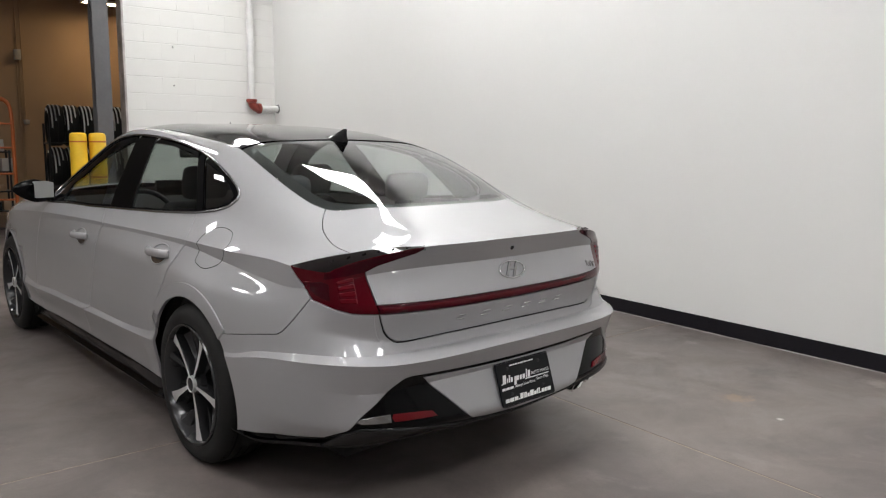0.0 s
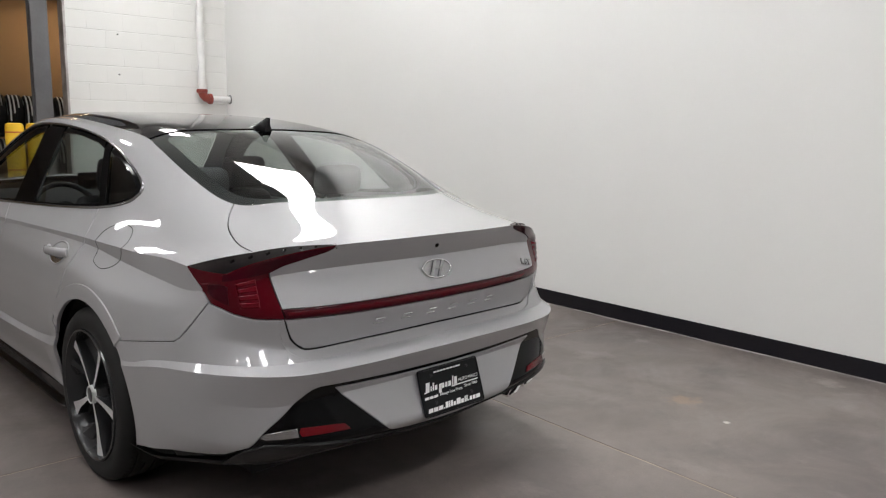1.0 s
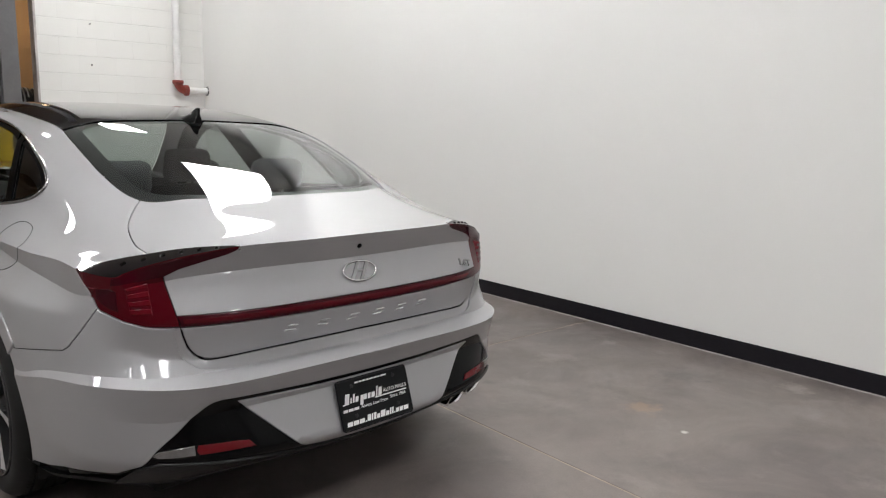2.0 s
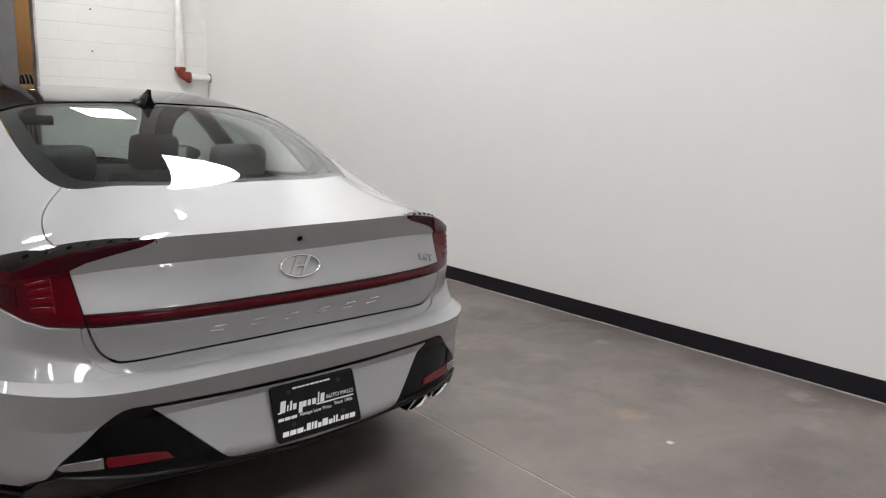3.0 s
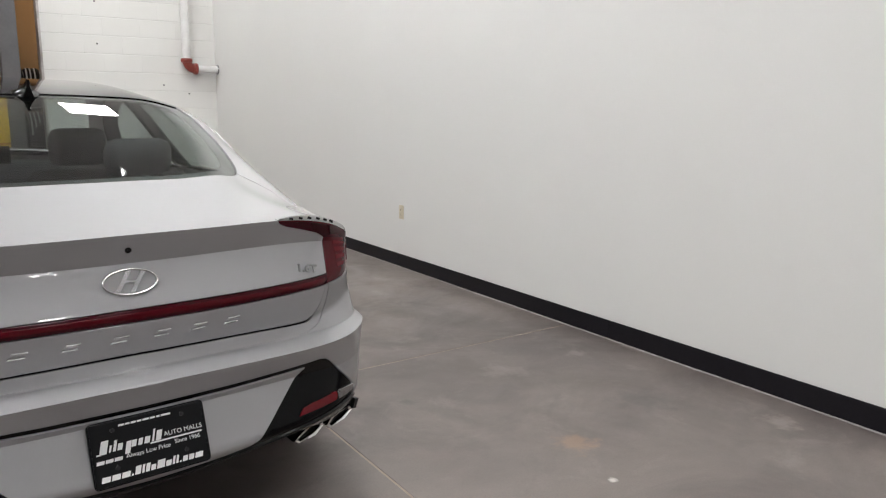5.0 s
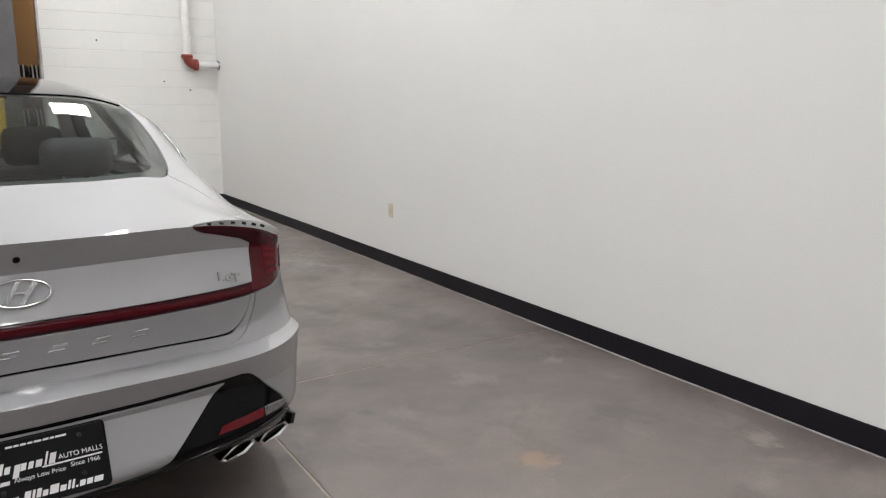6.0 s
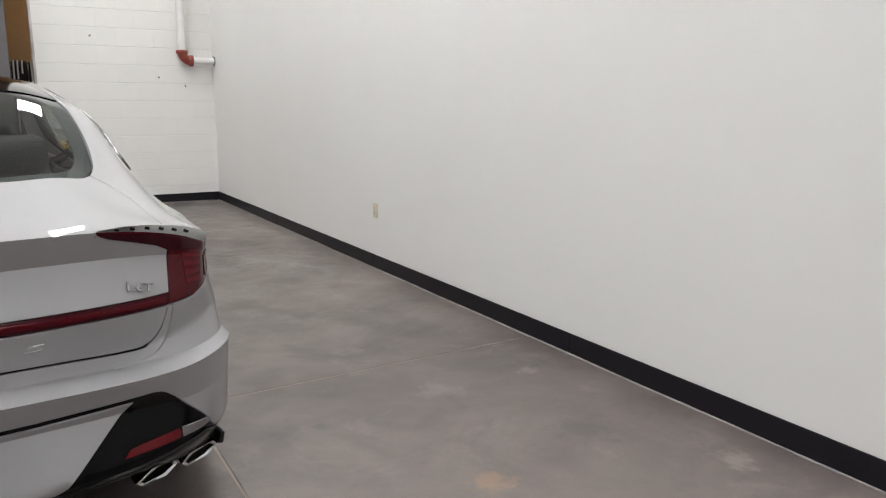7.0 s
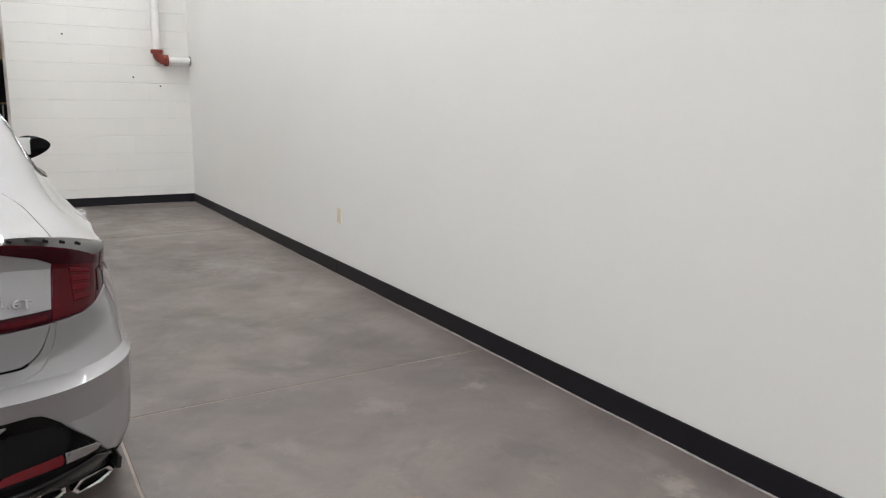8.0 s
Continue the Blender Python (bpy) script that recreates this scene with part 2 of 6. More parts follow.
class Surface:
    """A smooth surface over a net of control points, net[i][j]; it is mirrored at i = 0 or j = 0 where x is 0 there."""

    def __init__(self, net, mirror_axis, sharp=(), smooth=(0,)):
        self.net, self.axis, self.sharp = np.array(net, float), mirror_axis, sharp
        n = self.net
        for axis in (0, 1):
            first, second = np.take(n, [0], axis), np.take(n, [1], axis)
            before = second * (-1, 1, 1) if axis == mirror_axis else 2 * first - second
            last, prior = np.take(n, [-1], axis), np.take(n, [-2], axis)
            n = np.concatenate([before, n, 2 * last - prior], axis)
        self.shape = self.net.shape[:2]
        self.smooth = smooth
        self.creases = [2, 3, 4, 7] if sharp else []
        self.pad = n
        # a curvature-continuous spline along the axes named in smooth
        for axis in smooth:
            self.pad = self.controls(self.pad, axis)
        a, b = np.meshgrid(np.linspace(0, self.shape[0] - 1, 24 * self.shape[0]), np.linspace(0, self.shape[1] - 1, 16 * self.shape[1]), indexing="ij")
        self.grid_uv = np.stack([a.ravel(), b.ravel()], -1)
        self.grid = self.at(self.grid_uv)

    def controls(self, pad, axis):
        """Control points of a cubic B-spline that meets the net's points along an axis."""
        p = np.moveaxis(pad, axis, 0)
        count = len(p)
        m = np.zeros((count, count))
        for i in range(1, count - 1):
            m[i, i - 1:i + 2] = 1 / 6, 4 / 6, 1 / 6
        m[-1, -3:] = 1, -2, 1
        out = np.empty_like(p)
        for k in range(3):
            rhs = p[..., k].reshape(count, -1).copy()
            rhs[-1] = 0
            a = m.copy()
            # at the middle the spline is mirrored, elsewhere it runs out straight
            rhs[0] = 0
            if axis == self.axis:
                a[0, :3] = (1, 0, 1) if k == 0 else (1, 0, -1)
            else:
                a[0, :3] = 1, -2, 1
            out[..., k] = np.linalg.solve(a, rhs).reshape(p.shape[:-1])
        return np.moveaxis(out, 0, axis)

    @staticmethod
    def spline(f):
        return np.stack([(1 - f) ** 3, 3 * f**3 - 6 * f**2 + 4, -3 * f**3 + 3 * f**2 + 3 * f + 1, f**3], -1) / 6

    @staticmethod
    def weights(f):
        return 0.5 * np.stack([-f + 2 * f**2 - f**3, 2 - 5 * f**2 + 3 * f**3, f + 4 * f**2 - 3 * f**3, -f**2 + f**3], -1)

    def at(self, uv):
        uv = np.atleast_2d(np.array(uv, float))
        top = np.array(self.shape) - 1.0
        uv = np.clip(uv, 0, top)
        base = np.minimum(uv.astype(int), (top - 1).astype(int))
        f = uv - base
        wu, wv = ((self.spline if k in self.smooth else self.weights)(f[:, k]) for k in (0, 1))
        # sharp rings: straight between them
        for lo, mix in self.sharp:
            hit = base[:, 1] == lo
            g = f[:, 1][hit]
            line = np.stack([0 * g, 1 - g, g, 0 * g], -1)
            wv[hit] = mix * line + (1 - mix) * wv[hit]
        out = np.zeros((len(uv), 3))
        for a in range(4):
            for b in range(4):
                out += (wu[:, a] * wv[:, b])[:, None] * self.pad[base[:, 0] + a, base[:, 1] + b]
        return out

    def normal(self, uv, h=0.02):
        uv = np.atleast_2d(np.array(uv, float))
        top = np.array(self.shape) - 1.0
        d = []
        for k in (0, 1):
            e = np.zeros(2)
            e[k] = h
            d.append(self.at(np.minimum(uv + e, top)) - self.at(np.maximum(uv - e, 0)))
        n = np.cross(d[0], d[1])
        n /= np.linalg.norm(n, axis=1, keepdims=True) + 1e-12
        out = self.at(uv) - np.array([0, 1.0, 0.35])
        flip = (n * out).sum(1) < 0
        n[flip] *= -1
        mid = np.abs(uv[:, self.axis]) < 1e-6
        n[mid, 0] = 0
        return n / (np.linalg.norm(n, axis=1, keepdims=True) + 1e-12)

    def find(self, points, axes, lo=(0, 0), hi=(99, 99)):
        """The u, v at which the surface shows the given two coordinates."""
        ok = ((self.grid_uv >= lo) & (self.grid_uv <= hi)).all(1)
        guv, gp = self.grid_uv[ok], self.grid[ok][:, axes]
        uv = np.array([guv[((gp - p) ** 2).sum(1).argmin()] for p in np.array(points, float)])
        top = np.minimum(np.array(self.shape) - 1.0, hi)
        for _ in range(6):
            off = np.array(points, float) - self.at(uv)[:, axes]
            jac = np.stack([(self.at(uv + e)[:, axes] - self.at(uv - e)[:, axes]) / 0.02 for e in (np.array([0.01, 0]), np.array([0, 0.01]))], -1)
            jac += 1e-6 * np.eye(2)
            det = np.abs(np.linalg.det(jac)) > 1e-5
            step = np.zeros_like(uv)
            step[det] = np.linalg.solve(jac[det], off[det][..., None])[..., 0]
            uv = np.clip(uv + np.clip(step, -0.3, 0.3), lo, top)
        return uv


def skin(surface, outline, du=0.25, dv=0.25, gap=0.002, edge=0.0015, thick=0.012, lift=0.0, weld_mid=False, flange=True, curve=None):
    """Vertices, normals and faces of a panel of a surface inside an outline in u, v, with rounded edges turned in."""
    loop = []
    for p in outline:
        if not loop or math.dist(p, loop[-1]) > 1e-4:
            loop.append((float(p[0]), float(p[1])))
    if math.dist(loop[0], loop[-1]) < 1e-4:
        loop.pop()
    ring = np.array(loop)
    lo, hi = ring.min(0), ring.max(0)
    gu = np.arange(math.ceil(lo[0] / du) * du, hi[0], du)
    gv = np.arange(math.ceil(lo[1] / dv) * dv, hi[1], dv)
    inner = []
    a, b = ring, np.roll(ring, -1, 0)
    for u in gu:
        for v in gv:
            crosses = ((a[:, 1] > v) != (b[:, 1] > v)) & (u < (b[:, 0] - a[:, 0]) * (v - a[:, 1]) / (b[:, 1] - a[:, 1] + 1e-15) + a[:, 0])
            if crosses.sum() % 2 and np.hypot((ring[:, 0] - u) / du, (ring[:, 1] - v) / dv).min() > 0.45:
                inner.append((u, v))
    pts = [Vector(p) for p in loop + inner]
    n = len(loop)
    vs, _, faces, orig, _, _ = delaunay_2d_cdt(pts, [], [list(range(n))], 1, 1e-6)
    uv = np.array([tuple(v) for v in vs])
    p, nor = surface.at(uv), surface.normal(uv)
    if curve is not None:
        p, nor = curve(p, nor)
    p = p + nor * lift
    faces = [list(f) for f in faces]
    # normals at each face's corners, on crease rings taken a little inside the face, so that creases stay crisp
    flat = np.array([i for f in faces for i in f])
    middle = np.repeat(np.array([uv[f].mean(0) for f in faces]), [len(f) for f in faces], axis=0)
    ring_at = np.rint(uv[flat][:, 1])
    on_crease = (np.abs(uv[flat][:, 1] - ring_at) < .04) & np.isin(ring_at, surface.creases)
    corner_normals = nor[flat].copy()
    if on_crease.any() and curve is None:
        inside = uv[flat][on_crease]
        inside[:, 1] += .45 * (middle[on_crease][:, 1] - inside[:, 1])
        corner_normals[on_crease] = surface.normal(inside)
    ends = np.cumsum([0] + [len(f) for f in faces])
    corners = [corner_normals[a:b] for a, b in zip(ends, ends[1:])]
    # the border, in order
    count = {}
    for f in faces:
        for i, j in zip(f, f[1:] + f[:1]):
            count[(i, j)] = count.get((i, j), 0) + 1
    border = {i: j for (i, j) in count if (j, i) not in count}
    verts, normals = [p], [nor]
    if border and flange:
        order = sorted(border)
        start = order[0]
        seq = [start]
        while border[seq[-1]] != start and len(seq) <= len(order):
            seq.append(border[seq[-1]])
        seq = np.array(seq)
        m = len(seq)
        # which way the faces turn
        f0 = faces[0]
        turn = np.sign(np.dot(np.cross(p[f0[1]] - p[f0[0]], p[f0[2]] - p[f0[0]]), nor[f0[0]])) or 1
        tangent = np.roll(p[seq], -1, 0) - np.roll(p[seq], 1, 0)
        inward = np.cross(nor[seq], tangent) * turn
        inward /= np.linalg.norm(inward, axis=1, keepdims=True) + 1e-12
        top_edge = surface.shape[1] - 1 - 1e-3
        rim = (uv[seq][:, 1] >= top_edge) | ((surface.axis == 1) & (uv[seq][:, 0] <= 1e-3))
        inward[rim] = 0
        mid = (np.abs(p[seq][:, 0]) < 1e-5) & weld_mid
        inward[mid, 0] = 0
        here = p[seq].copy()
        p[seq] = here + inward * (gap + edge)
        b1 = here + inward * (gap + edge * 0.3) - nor[seq] * edge * 0.3
        b2 = here + inward * gap - nor[seq] * edge
        b3 = b2 - nor[seq] * thick
        base = len(p)
        for ringp, mix in ((b1, 0.55), (b2, 1.0), (b3, 1.0)):
            verts.append(ringp)
            nn = nor[seq] * (1 - mix) - inward * mix
            normals.append(nn / (np.linalg.norm(nn, axis=1, keepdims=True) + 1e-12))
        rows = [seq, base + np.arange(m), base + m + np.arange(m), base + 2 * m + np.arange(m)]
        for r0, r1 in zip(rows, rows[1:]):
            for i in range(m):
                j = (i + 1) % m
                if (weld_mid and mid[i] and mid[j]) or (rim[i] and rim[j]):
                    continue
                faces.append([int(r0[j]), int(r0[i]), int(r1[i]), int(r1[j])])
    corners += [None] * (len(faces) - len(corners))
    return np.concatenate(verts), np.concatenate(normals), faces, corners


FLARED = ("quarter_panel", "rear_door", "front_wing")


def skin_object(name, data, material, parent, label="", side=1, both=False):
    """A mesh object from skin(); side -1: mirrored; both: the two halves in one mesh."""
    pieces = data if isinstance(data, list) else [data]
    verts, normals, faces, corners = [], [], [], []
    for s, (p, n, f, c) in [(s, piece) for s in ((1, -1) if both else (side,)) for piece in pieces]:
        base = sum(len(v) for v in verts)
        verts.append(p * (s, 1, 1)), normals.append(n * (s, 1, 1))
        faces += [[base + i for i in (q if s > 0 else q[::-1])] for q in f]
        corners += [k if k is None else (k * (s, 1, 1) if s > 0 else (k * (s, 1, 1))[::-1]) for k in c]
    p, n = np.concatenate(verts), np.concatenate(normals)
    plain = n.copy()
    if name in FLARED:
        # the lip round a wheel arch turns in towards the tyre
        for cy in (0.0, 3.02):
            ry, rz = p[:, 1] - cy, p[:, 2] - .34
            r = np.hypot(ry, rz)
            near = np.clip((.428 - r) / .012, 0, 1) * (np.abs(p[:, 0]) > .78) * (n[:, 0] * np.sign(p[:, 0]) > .5)
            p[:, 0] -= np.sign(p[:, 0]) * near * np.clip(.428 - r, 0, .06) * .25
            n[:, 1] -= near * .45 * ry / r
            n[:, 2] -= near * .45 * rz / r
        n /= np.maximum(np.linalg.norm(n, axis=1), 1e-9)[:, None]
    turned = np.abs(n - plain).max(1) > 1e-6
    # faces turn outward
    fixed, loops = [], []
    for q, k in zip(faces, corners):
        a, b, c = p[q[0]], p[q[1]], p[q[2]]
        keep = np.dot(np.cross(b - a, c - a), n[q].mean(0)) >= 0
        at_corners = [n[i] if k is None or turned[i] else k[j] for j, i in enumerate(q)]
        fixed.append(q if keep else q[::-1])
        loops += at_corners if keep else at_corners[::-1]
    me = bpy.data.meshes.new(name)
    me.from_pydata([tuple(v) for v in p], [], fixed)
    me.validate()
    me.shade_smooth()
    if len(me.loops) == len(loops):
        me.normals_split_custom_set([tuple(v) for v in loops])
    elif len(me.vertices) == len(n):
        me.normals_split_custom_set_from_vertices([tuple(v) for v in n])
    me.materials.append(material)
    ob = new(name, me)
    ob.parent = parent
    return tagged(ob, label)

# ---- the room ----
WHITE_WALL = material("painted_plasterboard", (0.745, 0.740, 0.725), rough=0.62, noise_scale=0.7, noise_mix=0.55, second=(0.722, 0.710, 0.702), fine=0.012, fine_scale=140, bump=0.05, bump_scale=220, rough_mix=0.06)
BLOCK_PAINT = material("painted_block", (0.765, 0.757, 0.735), rough=0.55, noise_scale=1.6, noise_mix=0.5, second=(0.732, 0.72, 0.70), fine=0.02, fine_scale=90, bump=0.35, bump_scale=70, per_object=0.012)
MORTAR = material("painted_mortar", (0.74, 0.73, 0.71), rough=0.7, noise_scale=5, noise_mix=0.4, fine=0.03, bump=0.3, bump_scale=120)
CEILING_PAINT = material("ceiling_paint", (0.74, 0.735, 0.72), rough=0.8, noise_scale=1.2, noise_mix=0.3, fine=0.03)
BASE_RUBBER = material("black_rubber_base", (0.008, 0.007, 0.010), rough=0.45, spec=0.25, noise_scale=2.5, noise_mix=0.4, second=(0.012, 0.011, 0.013), fine=0.25, fine_scale=60, bump=0.06, bump_scale=90)
CAULK = material("grey_sealant", (0.30, 0.28, 0.275), rough=0.6, noise_scale=9, noise_mix=0.8, second=(0.16, 0.145, 0.14), fine=0.2)
TAN_WALL = material("tan_paint", (0.36, 0.245, 0.15), rough=0.7, noise_scale=0.6, noise_mix=0.7, second=(0.30, 0.20, 0.125), fine=0.05, bump=0.1, bump_scale=60)
# tones of unseen walls, chosen for the light they bounce onto the car
GREY_WALL = material("pale_grey_wall_paint", (0.58, 0.575, 0.565), rough=0.7, noise_scale=0.6, noise_mix=0.5, fine=0.04)
OFF_WHITE_WALL = material("off_white_wall_paint", (0.74, 0.725, 0.71), rough=0.7, noise_scale=0.6, noise_mix=0.5, fine=0.04)
STEEL_GREY = material("grey_steel_paint", (0.105, 0.102, 0.108), rough=0.42, noise_scale=3, noise_mix=0.7, second=(0.07, 0.068, 0.07), fine=0.15, fine_scale=45, bump=0.1, bump_scale=60)
STEEL_JAMB = material("galvanised_jamb", (0.56, 0.52, 0.50), rough=0.45, metal=0.2, noise_scale=6, noise_mix=0.7, second=(0.25, 0.22, 0.21), fine=0.2, fine_scale=40)
YELLOW = material("yellow_plastic", (0.80, 0.50, 0.02), rough=0.45, noise_scale=4, noise_mix=0.6, second=(0.68, 0.41, 0.02), fine=0.08, fine_scale=50)
RED_TAPE = material("red_tape", (0.45, 0.10, 0.02), rough=0.5, noise_scale=9, noise_mix=0.4)
RED_PAINT = material("red_pipe_paint", (0.27, 0.045, 0.03), rough=0.45, noise_scale=18, noise_mix=0.7, second=(0.19, 0.035, 0.025), fine=0.15)
PIPE_WHITE = material("white_pipe_paint", (0.80, 0.79, 0.78), rough=0.4, noise_scale=6, noise_mix=0.4, fine=0.02)
IVORY = material("ivory_plastic", (0.62, 0.55, 0.42), rough=0.35, noise_scale=20, noise_mix=0.3)
ORANGE = material("orange_paint", (0.42, 0.10, 0.02), rough=0.5, noise_scale=8, noise_mix=0.5, fine=0.1)
CARTON = material("brown_carton", (0.30, 0.20, 0.12), rough=0.8, noise_scale=6, noise_mix=0.6, fine=0.1)
PALE_PLASTIC = material("pale_plastic", (0.45, 0.42, 0.38), rough=0.5, noise_scale=8, noise_mix=0.4)
TYRE_MARK = material("tyre_label_white", (0.75, 0.75, 0.74), rough=0.6, noise_scale=12, noise_mix=0.4)


JOINT_FILL = material("joint_filler", (0.37, 0.31, 0.255), rough=0.7, noise_scale=3, noise_mix=0.8, second=(0.26, 0.21, 0.17), fine=0.2)


def concrete_material():
    """Stained, sealed concrete: cloudy tones, dark blotches, pale scuffs and a few rusty spots."""
    m = material("sealed_concrete", (0.165, 0.148, 0.138), rough=0.42)
    nodes, links = m.node_tree.nodes, m.node_tree.links
    b = nodes["Principled BSDF"]
    b.inputs["Specular IOR Level"].default_value = 0.45
    where = nodes.new("ShaderNodeTexCoord").outputs["Object"]

    def noise_of(scale, detail=6, rough=0.6, warp=0.0):
        n = nodes.new("ShaderNodeTexNoise")
        n.inputs["Scale"].default_value, n.inputs["Detail"].default_value, n.inputs["Roughness"].default_value, n.inputs["Distortion"].default_value = scale, detail, rough, warp
        links.new(where, n.inputs["Vector"])
        return n.outputs["Fac"]

    def span(value, a, b2, lo=0.0, hi=1.0):
        r = nodes.new("ShaderNodeMapRange")
        for key, v in (("From Min", a), ("From Max", b2), ("To Min", lo), ("To Max", hi)):
            r.inputs[key].default_value = v
        links.new(value, r.inputs["Value"])
        return r.outputs["Result"]

    def blend(fac, a, color):
        x = nodes.new("ShaderNodeMix")
        x.data_type = "RGBA"
        links.new(fac, x.inputs["Factor"])
        if isinstance(a, tuple):
            x.inputs["A"].default_value = (*a, 1)
        else:
            links.new(a, x.inputs["A"])
        x.inputs["B"].default_value = (*color, 1)
        return x.outputs["Result"]

    c = blend(span(noise_of(0.45, 7, 0.62, 0.6), 0.36, 0.64), (0.192, 0.163, 0.150), (0.096, 0.081, 0.077))
    c = blend(span(noise_of(1.7, 8, 0.65, 0.8), 0.46, 0.72, 0, 0.6), c, (0.064, 0.053, 0.054))
    c = blend(span(noise_of(3.6, 8, 0.7, 0.4), 0.56, 0.74, 0, 0.55), c, (0.24, 0.212, 0.198))
    c = blend(span(noise_of(38, 6, 0.75), 0.62, 0.80, 0, 0.45), c, (0.30, 0.28, 0.26))
    c = blend(span(noise_of(140, 3, 0.6), 0.45, 0.70, 0, 0.22), c, (0.07, 0.062, 0.060))
    # worn spots with ragged rims
    ragged = noise_of(14, 5, 0.7)
    for x, y, r, col, k in ((3.975, 2.285, .13, (.30, .20, .13), .55), (4.25, 3.12, .16, (.25, .225, .21), .38), (4.76, 3.13, .09, (.27, .245, .225), .38), (4.87, 1.96, .12, (.30, .265, .24), .55),
                           (3.873, 1.99, .025, (.6, .57, .54), .9), (3.63, 3.02, .05, (.05, .047, .045), .5), (4.55, 2.45, .20, (.07, .062, .062), .5), (3.9, 4.6, .5, (.085, .075, .072), .55),
                           (4.5, 6.3, .6, (.24, .21, .195), .5), (2.9, 5.2, .4, (.23, .20, .185), .5), (1.0, 2.6, .5, (.09, .08, .075), .5), (0.2, 3.9, .6, (.24, .20, .18), .45)):
        d = nodes.new("ShaderNodeVectorMath")
        d.operation = "DISTANCE"
        links.new(where, d.inputs[0])
        d.inputs[1].default_value = (x, y, 0)
        s = nodes.new("ShaderNodeMath")
        s.operation = "MULTIPLY_ADD"
        links.new(ragged, s.inputs[0])
        s.inputs[1].default_value, s.inputs[2].default_value = -2.2 * r, 1.1 * r
        t = nodes.new("ShaderNodeMath")
        t.operation = "ADD"
        links.new(d.outputs["Value"], t.inputs[0]), links.new(s.outputs[0], t.inputs[1])
        c = blend(span(t.outputs[0], r * .75, r * .2, 0, k), c, col)
    links.new(c, b.inputs["Base Color"])
    links.new(span(noise_of(2.3, 6, 0.65, 0.5), 0.3, 0.7, 0.30, 0.52), b.inputs["Roughness"])
    h = nodes.new("ShaderNodeBump")
    h.inputs["Strength"].default_value, h.inputs["Distance"].default_value = 0.12, 0.003
    links.new(noise_of(55, 6, 0.65), h.inputs["Height"])
    links.new(h.outputs["Normal"], b.inputs["Normal"])
    return m


CONCRETE = concrete_material()


def structure(name, lo, hi, m, bevel=0.0, label=""):
    bm = bmesh.new()
    add_box(bm, lo, hi, bevel)
    return tagged(part(name, bm, m, None, label, smooth=0), kind="structure")


# floor: a bed, and slabs parted by saw-cut joints
X0, X1, Y0, Y1 = -8.6, 5.6, -9.0, 17.0
SHOP_X = -3.6
floor = structure("floor", (X0, Y0, -.20), (X1, Y1, -.0022), JOINT_FILL, label="stained sealed concrete slab with saw-cut joints")
JOINT_X, JOINT_Y, SLOPE, CUT = 3.200, 3.409, 0.0325, 0.0052


def joint_y(x, k):
    return JOINT_Y + SLOPE * x + 4.6 * k


for i, (xa, xb) in enumerate(((X0, -6.0), (-6.0, -1.4), (-1.4, JOINT_X), (JOINT_X, X1))):
    for k in range(-3, 4):
        ya = [max(Y0, joint_y(x, k - 1) + CUT) for x in (xa, xb)]
        yb = [min(Y1, joint_y(x, k) - CUT) for x in (xa, xb)]
        if min(yb) <= max(ya):
            continue
        bm = bmesh.new()
        xl, xr = xa + (CUT if i else 0), xb - (CUT if i < 3 else 0)
        outline = [(xl, ya[0]), (xr, ya[1]), (xr, yb[1]), (xl, yb[0])]
        verts = add_prism(bm, outline, -.0020, 0)
        edges = [e for e in bm.edges if all(v.co.z > -.001 for v in e.verts)]
        bmesh.ops.bevel(bm, geom=edges, offset=.0010, segments=1, affect="EDGES")
        part("floor_slab", bm, CONCRETE, floor, smooth=0)

wall_east = structure("wall_east", (WALL_X, Y0, 0), (WALL_X + .2, WALL_Y + .4, CEILING), WHITE_WALL, label="smooth white painted plasterboard wall")
structure("wall_shop_east", (X1, WALL_Y + .4, 0), (X1 + .2, Y1, CEILING), TAN_WALL)
# unseen walls west and south and ceiling, added; tones chosen for their bounce
structure("wall_west", (X0 - .2, Y0, 0), (X0, WALL_Y, CEILING), OFF_WHITE_WALL)
structure("wall_shop_west", (SHOP_X - .2, WALL_Y + .2, 0), (SHOP_X, Y1, CEILING), TAN_WALL)
structure("wall_north_west", (X0, WALL_Y, 0), (SHOP_X, WALL_Y + .2, CEILING), OFF_WHITE_WALL)
structure("wall_south", (X0 - .2, Y0 - .2, 0), (WALL_X + .2, Y0, CEILING), GREY_WALL)
structure("wall_far", (SHOP_X - .2, Y1, 0), (X1 + .2, Y1 + .2, CEILING), TAN_WALL, label="plain tan painted workshop wall")
structure("ceiling", (X0 - .2, Y0 - .2, CEILING), (X1 + .2, Y1 + .2, CEILING + .15), CEILING_PAINT)

